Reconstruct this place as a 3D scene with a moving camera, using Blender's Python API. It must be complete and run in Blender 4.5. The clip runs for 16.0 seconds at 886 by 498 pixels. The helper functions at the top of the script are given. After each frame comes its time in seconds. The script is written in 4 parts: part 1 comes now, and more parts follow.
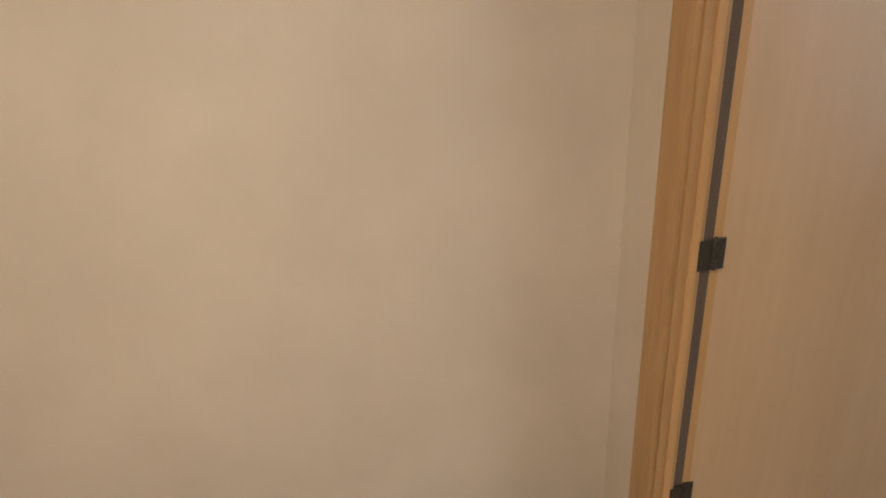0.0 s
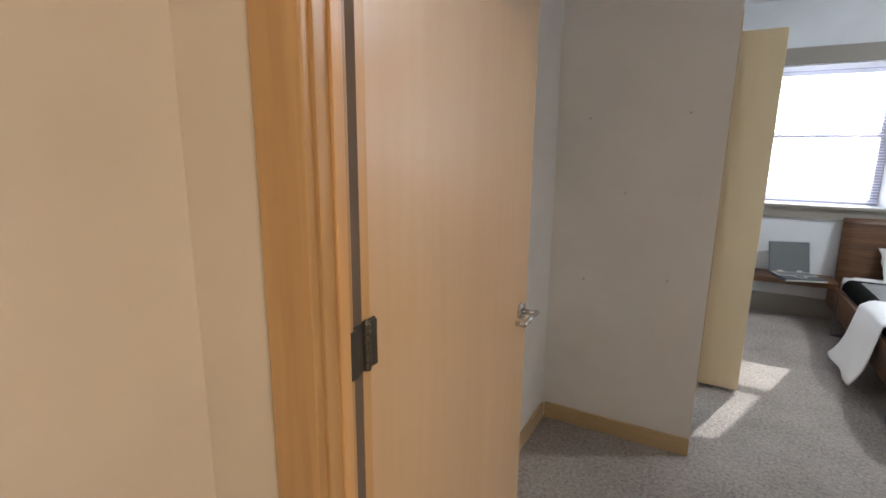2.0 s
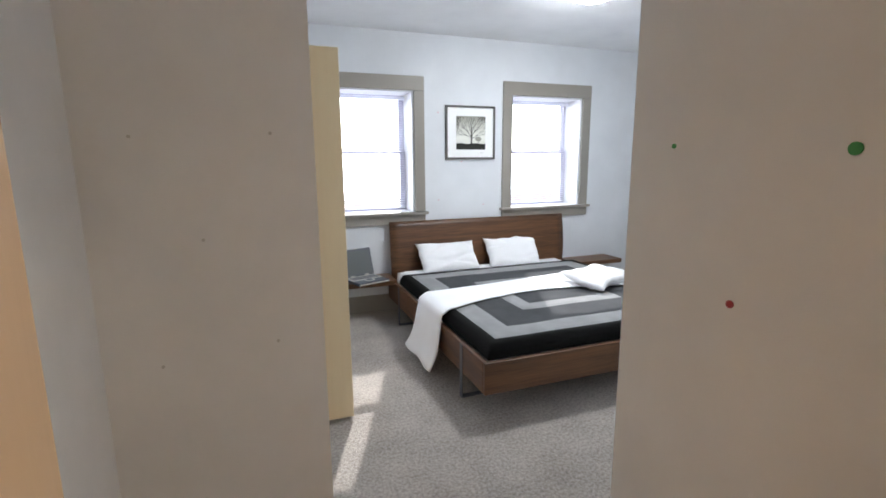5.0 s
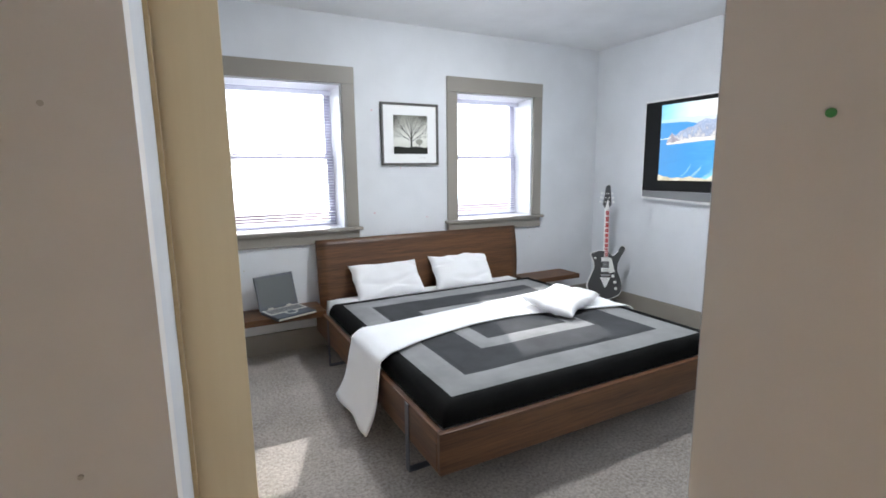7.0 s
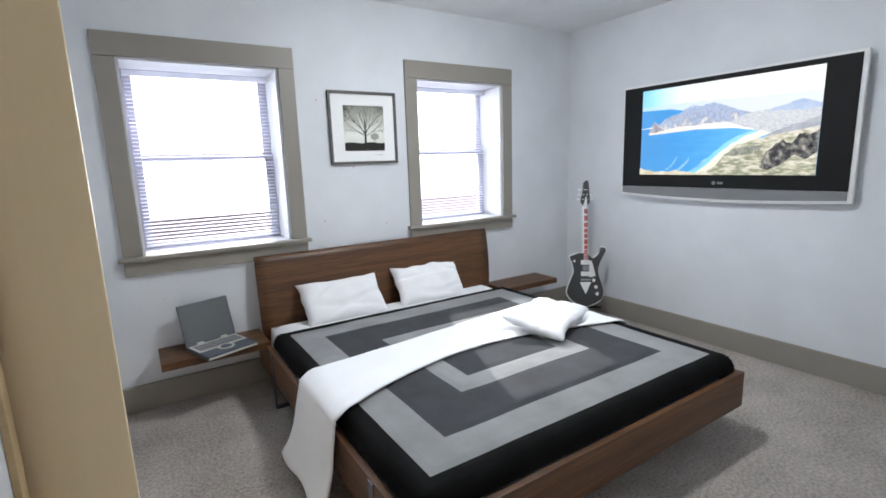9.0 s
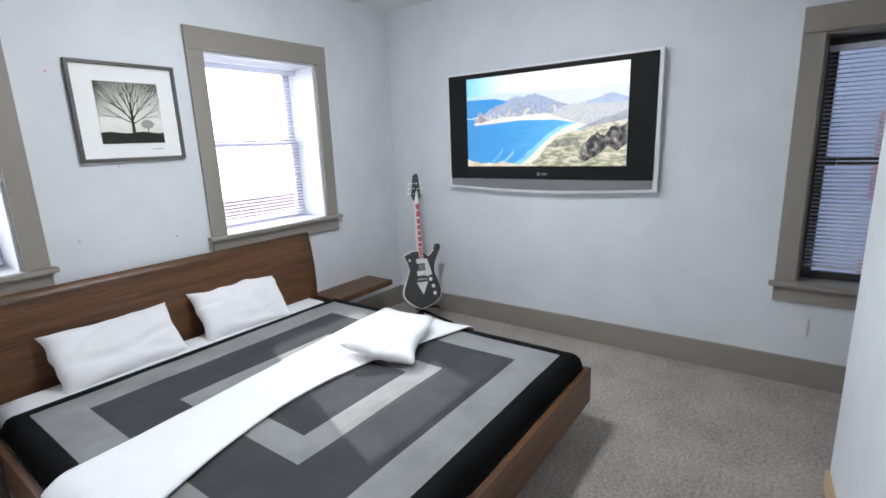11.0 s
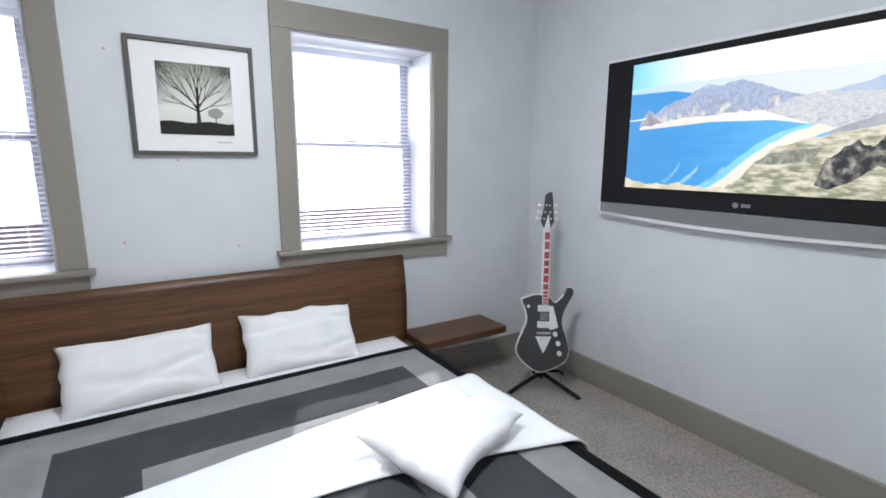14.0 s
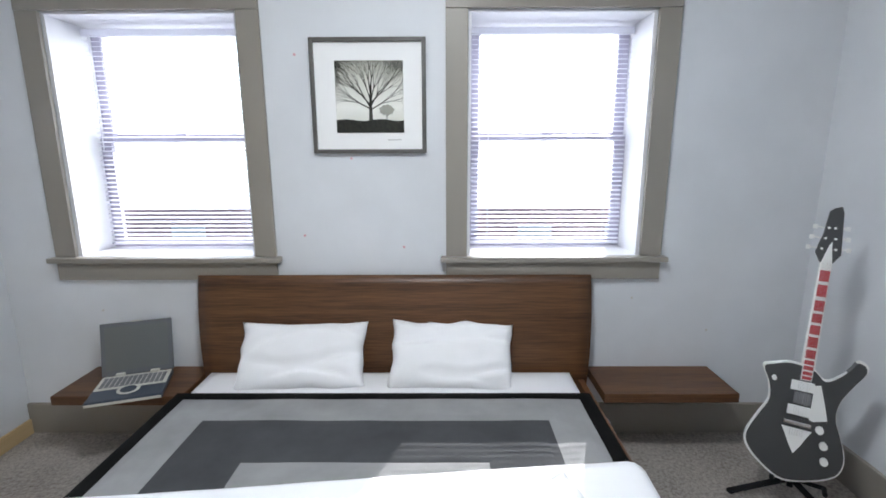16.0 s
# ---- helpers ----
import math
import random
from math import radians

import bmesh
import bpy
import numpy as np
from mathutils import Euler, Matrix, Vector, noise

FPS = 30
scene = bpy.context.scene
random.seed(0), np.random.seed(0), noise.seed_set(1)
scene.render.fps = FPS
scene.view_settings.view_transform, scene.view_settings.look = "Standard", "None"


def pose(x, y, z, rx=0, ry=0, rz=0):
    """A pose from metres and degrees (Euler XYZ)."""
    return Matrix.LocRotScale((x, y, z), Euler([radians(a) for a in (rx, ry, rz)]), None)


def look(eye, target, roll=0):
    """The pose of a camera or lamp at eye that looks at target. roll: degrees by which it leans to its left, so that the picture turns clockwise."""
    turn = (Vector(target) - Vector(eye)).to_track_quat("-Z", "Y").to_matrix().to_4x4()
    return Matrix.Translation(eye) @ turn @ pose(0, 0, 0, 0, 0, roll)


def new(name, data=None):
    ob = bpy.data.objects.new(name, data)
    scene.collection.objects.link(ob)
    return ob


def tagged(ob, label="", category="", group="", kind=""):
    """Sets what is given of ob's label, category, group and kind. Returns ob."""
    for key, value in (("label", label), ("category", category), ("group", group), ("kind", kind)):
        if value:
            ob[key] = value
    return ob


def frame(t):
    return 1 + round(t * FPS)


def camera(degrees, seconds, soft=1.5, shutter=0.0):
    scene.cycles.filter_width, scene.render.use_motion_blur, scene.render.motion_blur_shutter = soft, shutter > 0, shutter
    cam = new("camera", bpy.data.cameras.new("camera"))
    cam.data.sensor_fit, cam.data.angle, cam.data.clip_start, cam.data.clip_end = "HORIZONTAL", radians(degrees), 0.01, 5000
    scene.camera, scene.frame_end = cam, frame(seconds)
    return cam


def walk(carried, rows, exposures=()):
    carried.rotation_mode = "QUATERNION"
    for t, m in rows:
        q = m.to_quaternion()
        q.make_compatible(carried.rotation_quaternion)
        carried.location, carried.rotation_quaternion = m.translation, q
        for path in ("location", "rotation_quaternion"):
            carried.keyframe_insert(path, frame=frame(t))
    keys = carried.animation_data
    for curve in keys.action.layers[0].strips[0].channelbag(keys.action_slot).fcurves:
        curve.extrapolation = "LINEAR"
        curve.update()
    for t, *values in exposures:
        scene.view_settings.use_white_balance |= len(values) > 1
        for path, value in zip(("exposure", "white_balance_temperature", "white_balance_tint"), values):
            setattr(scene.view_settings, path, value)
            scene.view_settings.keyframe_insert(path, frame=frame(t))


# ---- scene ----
# camera and walk
cam = camera(85.4, 16.0, soft=1.7)
PATH = [
    (0, (-3.426, -5.309, 1.488), (-5.321, -5.076, 0.893), -2.6),
    (0.5, (-3.575, -5.453, 1.434), (-5.331, -4.613, 0.976), -1.1),
    (1, (-3.757, -5.379, 1.427), (-5.29, -4.171, 0.995), -0.7),
    (1.5, (-3.892, -5.269, 1.42), (-5.139, -3.763, 0.998), -0.5),
    (2, (-4.029, -5.068, 1.397), (-4.98, -3.355, 0.995), 0.6),
    (2.5, (-4.033, -4.93, 1.419), (-4.814, -3.128, 1.043), -0.4),
    (3, (-4.066, -4.826, 1.44), (-4.607, -2.935, 1.077), -0.3),
    (3.5, (-4.106, -4.742, 1.454), (-4.382, -2.793, 1.097), -0.2),
    (4, (-4.162, -4.675, 1.461), (-4.103, -2.709, 1.096), -0.1),
    (4.5, (-4.2, -4.599, 1.476), (-3.783, -2.678, 1.11), -0.4),
    (5, (-4.18, -4.499, 1.469), (-3.489, -2.658, 1.107), -0.4),
    (7.5, (-3.846, -3.727, 1.434), (-2.926, -1.981, 1.109), -0.7),
    (8, (-3.787, -3.617, 1.454), (-2.865, -1.874, 1.121), -0.9),
    (10.5, (-3.488, -3.042, 1.504), (-2.036, -1.733, 1.081), -2.4),
    (11, (-3.404, -2.985, 1.521), (-1.83, -1.831, 1.085), -2.2),
    (11.5, (-3.323, -2.914, 1.494), (-1.665, -1.872, 1.086), -2.3),
    (12, (-3.197, -2.829, 1.517), (-1.532, -1.796, 1.115), -1.7),
    (12.5, (-2.993, -2.799, 1.485), (-1.41, -1.635, 1.113), -1.4),
    (13, (-2.833, -2.777, 1.469), (-1.386, -1.444, 1.112), -0.7),
    (13.5, (-2.628, -2.717, 1.466), (-1.353, -1.22, 1.1), -0.2),
    (14, (-2.479, -2.61, 1.459), (-1.41, -0.959, 1.099), 0.3),
    (14.5, (-2.323, -2.528, 1.483), (-1.497, -0.744, 1.116), 0.8),
    (15, (-2.136, -2.436, 1.493), (-1.59, -0.55, 1.113), 0.7),
    (15.5, (-1.983, -2.358, 1.491), (-1.71, -0.418, 1.089), 0.5),
    (16, (-1.824, -2.325, 1.504), (-1.835, -0.368, 1.093), -0.2),
]
EXPOSURES = [(0.0, 0.54), (1.5, 0.76), (2.5, 0.84), (3.5, 0.80), (5.2, 0.95), (7.5, 0.78), (10.3, 0.69), (16.0, 0.64)]
walk(cam, [(t, look(eye, target, roll)) for t, eye, target, roll in PATH], EXPOSURES)

# world, sun and large lights
SUN_WAY = Vector((-0.36, -1.0, -0.725)).normalized()
world = bpy.data.worlds.new("sky")
scene.world = world
world.use_nodes = True
wn = world.node_tree.nodes
sky = wn.new("ShaderNodeTexSky")
sky.sky_type, sky.sun_disc = "NISHITA", False
sky.sun_elevation = math.asin(-SUN_WAY.z)
sky.sun_rotation = math.atan2(-SUN_WAY.x, -SUN_WAY.y)
world.node_tree.links.new(sky.outputs[0], wn["Background"].inputs[0])
wn["Background"].inputs[1].default_value = 0.15
sun = new("sun", bpy.data.lights.new("sun", "SUN"))
sun.data.energy, sun.data.angle, sun.data.color = 5.0, radians(0.5), (1.0, 0.99, 0.98)
sun.matrix_world = look((6, 16, 12), Vector((6, 16, 12)) + SUN_WAY)


def window_light(name, place, aim, w, h, watts, tint):
    """Skylight standing in a window's opening."""
    lamp = new(name, bpy.data.lights.new(name, "AREA"))
    lamp.data.shape, lamp.data.size, lamp.data.size_y = "RECTANGLE", w, h
    lamp.data.energy, lamp.data.color = watts, tint
    lamp.matrix_world = look(place, aim)
    return lamp


SKYLIGHT = (0.82, 0.91, 1.0)
window_light("skylight", (-3.21, 0.60, 1.98), (-3.21, -1, 1.55), 1.7, 1.80, 25, SKYLIGHT)
window_light("skylight", (-1.27, 0.60, 1.98), (-1.27, -1, 1.55), 1.7, 1.80, 25, SKYLIGHT)


# ---------------------------------------------------------------- materials
def material(name, colour, rough=0.6, metal=0.0):
    m = bpy.data.materials.new(name)
    m.use_nodes = True
    b = m.node_tree.nodes["Principled BSDF"]
    b.inputs["Base Color"].default_value = (*colour, 1)
    b.inputs["Roughness"].default_value = rough
    b.inputs["Metallic"].default_value = metal
    return m


def node(m, kind, **values):
    n = m.node_tree.nodes.new(kind)
    for key, value in values.items():
        n.inputs[key].default_value = value
    return n


def join(m, a, b):
    m.node_tree.links.new(a, b)


def coords(m, stretch=(1, 1, 1), space="Object"):
    tc = node(m, "ShaderNodeTexCoord")
    mp = node(m, "ShaderNodeMapping", Scale=stretch)
    join(m, tc.outputs[space], mp.inputs["Vector"])
    return mp.outputs[0]


def ramp(m, source, stops):
    r = node(m, "ShaderNodeValToRGB")
    r.color_ramp.elements[0].position, r.color_ramp.elements[0].color = stops[0][0], (*stops[0][1], 1)
    r.color_ramp.elements[1].position, r.color_ramp.elements[1].color = stops[-1][0], (*stops[-1][1], 1)
    for p, c in stops[1:-1]:
        r.color_ramp.elements.new(p).color = (*c, 1)
    join(m, source, r.inputs[0])
    return r.outputs[0]


def noise_of(m, vector, scale, detail=4.0, rough=0.55):
    n = node(m, "ShaderNodeTexNoise", Scale=scale, Detail=detail, Roughness=rough)
    join(m, vector, n.inputs["Vector"])
    return n.outputs["Fac"]


def bump(m, height, strength, distance):
    n = node(m, "ShaderNodeBump", Strength=strength, Distance=distance)
    join(m, height, n.inputs["Height"])
    join(m, n.outputs[0], m.node_tree.nodes["Principled BSDF"].inputs["Normal"])


def base(m):
    return m.node_tree.nodes["Principled BSDF"].inputs["Base Color"]


def shades(c, a, b):
    return tuple(v * a for v in c), tuple(v * b for v in c)


def painted(name, colour, rough, grain=220.0, strength=0.12, spread=0.05):
    """Rolled or brushed paint: faint roller stipple and broad unevenness."""
    m = material(name, colour, rough)
    v = coords(m)
    lo, hi = shades(colour, 1 - spread, 1 + spread)
    join(m, ramp(m, noise_of(m, v, 2.3, 5), [(0.3, lo), (0.7, hi)]), base(m))
    bump(m, noise_of(m, v, grain, 3), strength, 0.002)
    return m


def timber(name, dark, light, along="z", scale=1.0, rough=0.35, bands=0.55, coat=0.0, low=0.3):
    """Wood with long grain along one axis."""
    m = material(name, light, rough)
    s = {"x": (0.5, 9, 13), "y": (9, 0.5, 13), "z": (9, 9, 0.6)}[along]
    v = coords(m, tuple(a * scale for a in s))
    big = noise_of(m, v, 1.0, 3, 0.5)
    v2 = coords(m, tuple(a * scale * 8 for a in s))
    fine = noise_of(m, v2, 1.0, 4, 0.6)
    mix = node(m, "ShaderNodeMix")
    mix.inputs[0].default_value = 1 - bands
    join(m, big, mix.inputs[2])
    join(m, fine, mix.inputs[3])
    mid = tuple((a + b) / 2 for a, b in zip(dark, light))
    join(m, ramp(m, mix.outputs[0], [(low, dark), (0.5, mid), (1 - low, light)]), base(m))
    bump(m, fine, 0.06, 0.001)
    m.node_tree.nodes["Principled BSDF"].inputs["Coat Weight"].default_value = coat
    m.node_tree.nodes["Principled BSDF"].inputs["Coat Roughness"].default_value = 0.25
    return m


def cloth(name, colour, scale=500.0, strength=0.25, spread=0.06, sheen=0.15):
    m = material(name, colour, 0.9)
    m.node_tree.nodes["Principled BSDF"].inputs["Specular IOR Level"].default_value = 0.3 if sheen else 0.08
    v = coords(m)
    lo, hi = shades(colour, 1 - spread, 1 + spread)
    join(m, ramp(m, noise_of(m, v, 5, 5), [(0.3, lo), (0.7, hi)]), base(m))
    bump(m, noise_of(m, v, scale, 2), strength, 0.002)
    m.node_tree.nodes["Principled BSDF"].inputs["Sheen Weight"].default_value = sheen
    return m


def glowing(name, colour, strength):
    m = material(name, colour, 0.4)
    b = m.node_tree.nodes["Principled BSDF"]
    b.inputs["Emission Color"].default_value = (*colour, 1)
    b.inputs["Emission Strength"].default_value = strength
    return m


WALL = painted("wall_paint", (0.735, 0.755, 0.785), 0.62)
# same paint in the hall, coloured lighter to make up for light lacking there
HALL_WALL_LIFTED = painted("lifted_hall_paint", (0.87, 0.85, 0.82), 0.55)
CORRIDOR = painted("corridor_paint", (0.66, 0.575, 0.465), 0.5)
CEILING = painted("ceiling_paint", (0.82, 0.83, 0.84), 0.75, 90.0, 0.2)
TAUPE = painted("taupe_trim_paint", (0.30, 0.275, 0.24), 0.4, 90.0, 0.08, 0.04)
REVEAL = painted("white_gloss_paint", (0.80, 0.80, 0.82), 0.35, 90.0, 0.05, 0.03)
MAPLE = timber("maple_veneer", (0.62, 0.405, 0.22), (0.70, 0.48, 0.285), "z", 0.5, 0.36, 0.7, 0.35)
OAK = timber("varnished_oak", (0.40, 0.225, 0.09), (0.55, 0.34, 0.15), "z", 0.8, 0.3)
LIPPING = timber("cherry_lipping", (0.54, 0.29, 0.11), (0.68, 0.41, 0.18), "z", 0.8, 0.3)
CLOSET_MAPLE = timber("light_maple_veneer", (0.80, 0.63, 0.38), (0.86, 0.70, 0.45), "z", 0.5, 0.35, 0.7)
PINE = timber("tan_baseboard_wood", (0.52, 0.37, 0.19), (0.64, 0.48, 0.27), "x", 0.8, 0.4)
PINE_Y = timber("tan_baseboard_wood_long", (0.52, 0.37, 0.19), (0.64, 0.48, 0.27), "y", 0.8, 0.4)
WALNUT = timber("walnut", (0.052, 0.021, 0.0085), (0.168, 0.075, 0.029), "x", 1.5, 0.42, 0.5, 0.0, 0.36)
WALNUT_Y = timber("walnut_long", (0.052, 0.021, 0.009), (0.170, 0.076, 0.031), "y", 1.5, 0.42, 0.5, 0.0, 0.36)
WHITE_CLOTH = cloth("white_cotton", (0.90, 0.90, 0.91), 420.0, 0.12, 0.02)
SHEET = cloth("white_sheet", (0.87, 0.87, 0.88), 420.0, 0.1, 0.02)
BLACK = material("black_plastic", (0.010, 0.010, 0.011), 0.6)
BLACK.node_tree.nodes["Principled BSDF"].inputs["Specular IOR Level"].default_value = 0.2
DARK_METAL = material("dark_grey_steel", (0.15, 0.155, 0.18), 0.42, 0.5)
BRONZE = material("bronzed_hinge_steel", (0.11, 0.095, 0.075), 0.42, 0.75)
CHROME = material("brushed_nickel", (0.66, 0.66, 0.66), 0.2, 1.0)
WHITE_PLASTIC = material("white_plastic", (0.80, 0.80, 0.80), 0.35)
GREY_PLASTIC = material("grey_plastic", (0.22, 0.22, 0.23), 0.45)
SLAT = material("white_blind_slat", (0.84, 0.84, 0.89), 0.45)
thin = node(SLAT, "ShaderNodeBsdfTranslucent", Color=(0.86, 0.86, 0.92, 1))
blend = node(SLAT, "ShaderNodeMixShader", Fac=0.45)
SLAT.node_tree.links.new(SLAT.node_tree.nodes["Principled BSDF"].outputs[0], blend.inputs[1])
SLAT.node_tree.links.new(thin.outputs[0], blend.inputs[2])
SLAT.node_tree.links.new(blend.outputs[0], SLAT.node_tree.nodes["Material Output"].inputs[0])
SASH = material("pale_vinyl_sash", (0.46, 0.44, 0.54), 0.4)
DARK_SASH = material("bronze_sash", (0.05, 0.048, 0.05), 0.4)
MAT_BOARD = material("white_mat_board", (0.93, 0.93, 0.92), 0.8)
FRAME_GREY = timber("dark_grey_frame_wood", (0.075, 0.07, 0.065), (0.12, 0.115, 0.105), "x", 1.0, 0.45)

GLASS = material("window_glass", (1, 1, 1), 0.0)
GLASS.node_tree.nodes["Principled BSDF"].inputs["Transmission Weight"].default_value = 1.0
GLASS.node_tree.nodes["Principled BSDF"].inputs["IOR"].default_value = 1.02

CARPET = material("taupe_loop_carpet", (0.33, 0.29, 0.26), 0.95)
cv = coords(CARPET)
tuft = noise_of(CARPET, cv, 62.0, 6, 0.8)
broad = noise_of(CARPET, cv, 3.0, 4, 0.6)
cm = node(CARPET, "ShaderNodeMix")
cm.inputs[0].default_value = 0.22
join(CARPET, tuft, cm.inputs[2])
join(CARPET, broad, cm.inputs[3])
join(CARPET, ramp(CARPET, cm.outputs[0], [(0.36, (0.20, 0.175, 0.155)), (0.5, (0.44, 0.395, 0.355)), (0.64, (0.64, 0.59, 0.54))]), base(CARPET))
bump(CARPET, tuft, 0.9, 0.012)


# ---------------------------------------------------------------- mesh helpers
def box(bm, lo, hi, bev=0.0, seg=2):
    """Adds a box, its edges rounded by bev."""
    c = [(a + b) / 2 for a, b in zip(lo, hi)]
    s = [b - a for a, b in zip(lo, hi)]
    made = bmesh.ops.create_cube(bm, size=1.0, matrix=Matrix.Translation(c) @ Matrix.Diagonal((*s, 1)))["verts"]
    if bev > 0:
        edges = list({e for v in made for e in v.link_edges})
        bmesh.ops.bevel(bm, geom=edges, offset=bev, segments=seg, affect="EDGES", profile=0.6)
    return bm


def boxes(*spans, bev=0.0):
    bm = bmesh.new()
    for lo, hi in spans:
        box(bm, lo, hi, bev)
    return bm


def rod(bm, a, b, r, r2=None, seg=12):
    a, b = Vector(a), Vector(b)
    m = Matrix.Translation((a + b) / 2) @ (b - a).to_track_quat("Z", "Y").to_matrix().to_4x4()
    bmesh.ops.create_cone(bm, cap_ends=True, segments=seg, radius1=r, radius2=r if r2 is None else r2, depth=(b - a).length, matrix=m)
    return bm


def rods(*spans, seg=12):
    bm = bmesh.new()
    for a, b, r in spans:
        rod(bm, a, b, r, None, seg)
    return bm


def slab(outline, lo, hi, axis="y", bev=0.0):
    """A flat plate: an outline of 2D points, thick from lo to hi along an axis."""
    place = {"x": lambda p, d: (d, p[0], p[1]), "y": lambda p, d: (p[0], d, p[1]), "z": lambda p, d: (p[0], p[1], d)}[axis]
    bm = bmesh.new()
    low = [bm.verts.new(place(p, lo)) for p in outline]
    high = [bm.verts.new(place(p, hi)) for p in outline]
    bm.faces.new(low)
    bm.faces.new(high)
    n = len(outline)
    for i in range(n):
        bm.faces.new((low[i], low[(i + 1) % n], high[(i + 1) % n], high[i]))
    bmesh.ops.recalc_face_normals(bm, faces=bm.faces)
    if bev:
        edges = [e for e in bm.edges if abs(e.calc_face_angle(0)) > 0.9]
        bmesh.ops.bevel(bm, geom=edges, offset=bev, segments=2, affect="EDGES")
    return bm


def smooth_outline(points, steps=5):
    """A closed Catmull-Rom curve through points."""
    out, n = [], len(points)
    for i in range(n):
        p0, p1, p2, p3 = (Vector(points[(i + k) % n]) for k in (-1, 0, 1, 2))
        for s in range(steps):
            t = s / steps
            q = 0.5 * (2 * p1 + (p2 - p0) * t + (2 * p0 - 5 * p1 + 4 * p2 - p3) * t * t + (3 * p1 - p0 - 3 * p2 + p3) * t ** 3)
            out.append((q.x, q.y))
    return out


def sheet(nu, nv, place, thick=0.0):
    """A grid of points place(u, v), u and v from 0 to 1."""
    bm = bmesh.new()
    rows = [[bm.verts.new(place(i / nu, j / nv)) for j in range(nv + 1)] for i in range(nu + 1)]
    for i in range(nu):
        for j in range(nv):
            bm.faces.new((rows[i][j], rows[i + 1][j], rows[i + 1][j + 1], rows[i][j + 1]))
    bmesh.ops.recalc_face_normals(bm, faces=bm.faces)
    if thick:
        bmesh.ops.solidify(bm, geom=list(bm.faces), thickness=thick)
    return bm


def mesh_of(name, bm, mat, soft=False):
    me = bpy.data.meshes.new(name)
    bm.to_mesh(me)
    bm.free()
    me.materials.append(mat)
    if soft:
        for p in me.polygons:
            p.use_smooth = True
    return me


def part(name, bm, mat, parent, label="", soft=False):
    ob = new(name, mesh_of(name, bm, mat, soft))
    ob.parent = parent
    return tagged(ob, label)


def thing(name, place, label, category, group="", kind="", turn=0.0):
    ob = new(name)
    ob.empty_display_size = 0.1
    ob.matrix_world = pose(*place, 0, 0, turn)
    return tagged(ob, label, category, group, kind)


def solid(name, bm, mat, label, category, group="", kind="", soft=False, place=None):
    ob = new(name, mesh_of(name, bm, mat, soft))
    if place is not None:
        ob.matrix_world = place
    return tagged(ob, label, category, group, kind)


def structure(name, bm, mat, label, category):
    return solid(name, bm, mat, label, category, kind="structure")


# ---------------------------------------------------------------- large structure
CEIL = 2.64
NORTH, NORTH_OUT, EAST_OUT = 0.03, 0.37, 0.29
structure("floor", boxes(((-5.2, -7.0, -0.12), (0.29, NORTH_OUT, 0.0))), CARPET, "taupe low loop pile carpet through hall and bedroom", "carpet")
structure("ceiling", boxes(((-5.2, -7.0, CEIL), (0.29, NORTH_OUT, CEIL + 0.14))), CEILING, "smooth white painted plaster ceiling", "ceiling")


def wall_with_holes(axis, lo, hi, along, holes, top=CEIL):
    """A wall from lo to hi across axis, spanning along, with holes (start, end, sill, head)."""
    def span(a, b, z0, z1):
        return ((a, lo, z0), (b, hi, z1)) if axis == "y" else ((lo, a, z0), (hi, b, z1))
    spans, at = [], along[0]
    for a, b, sill, head in sorted(holes):
        spans.append(span(at, a, 0, top))
        if sill > 0:
            spans.append(span(a, b, 0, sill))
        if head < top:
            spans.append(span(a, b, head, top))
        at = b
    spans.append(span(at, along[1], 0, top))
    return boxes(*spans)


W1 = (-3.668, -2.777, 0.965, 2.120)
W2 = (-1.715, -0.862, 0.965, 2.120)
W3 = (-3.935, -3.058, 0.625, 2.010)
structure("wall_north", wall_with_holes("y", NORTH, NORTH_OUT, (-4.19, 0.29), [W1, W2]), WALL, "pale bluish white painted wall with two windows", "wall")
structure("wall_east", wall_with_holes("x", 0.0, EAST_OUT, (-4.57, NORTH), [W3]), WALL, "pale bluish white painted wall behind the television", "wall")
structure("wall_west", boxes(((-4.19, -1.2, 0), (-4.07, NORTH, CEIL)), ((-4.19, -1.955, 2.06), (-4.07, -1.2, CEIL)), ((-4.15, -2.57, 0), (-3.995, -1.956, CEIL))), WALL, "pale painted bedroom side wall", "wall")
structure("wall_hall_end", boxes(((-4.825, -2.73, 0), (-3.995, -2.57, CEIL))), HALL_WALL_LIFTED, "off-white painted stub wall with small pin marks", "wall")
structure("wall_closet", boxes(((-4.825, -2.57, 0), (-4.705, -1.2, CEIL)), ((-4.825, -1.2, 0), (-4.19, -1.08, CEIL))), WALL, "pale painted wall inside the closet", "wall")
structure("wall_hall_west", boxes(((-4.825, -4.45, 0), (-4.705, -2.73, CEIL))), HALL_WALL_LIFTED, "off-white painted hall wall behind the entry door", "wall")
structure("wall_hall_east", boxes(((-3.192, -4.45, 0), (-3.072, -3.394, CEIL))), HALL_WALL_LIFTED, "off-white painted hall wall with coloured pin marks", "wall")
p_a, p_b = Vector((-3.192, -3.392)), Vector((-1.0, -3.236))
p_n = Vector((p_b.y - p_a.y, -(p_b.x - p_a.x))).normalized() * 0.12
structure("wall_south", slab([tuple(p_a), tuple(p_b), tuple(p_b + p_n), tuple(p_a + p_n)], 0, CEIL, "z"), WALL, "pale painted partition wall facing the windows", "wall")
structure("wall_recess", boxes(((-1.12, -4.45, 0), (-1.0, -3.362, CEIL))), WALL, "pale painted wall of the window recess", "wall")
DOOR = (-4.52, -3.62)
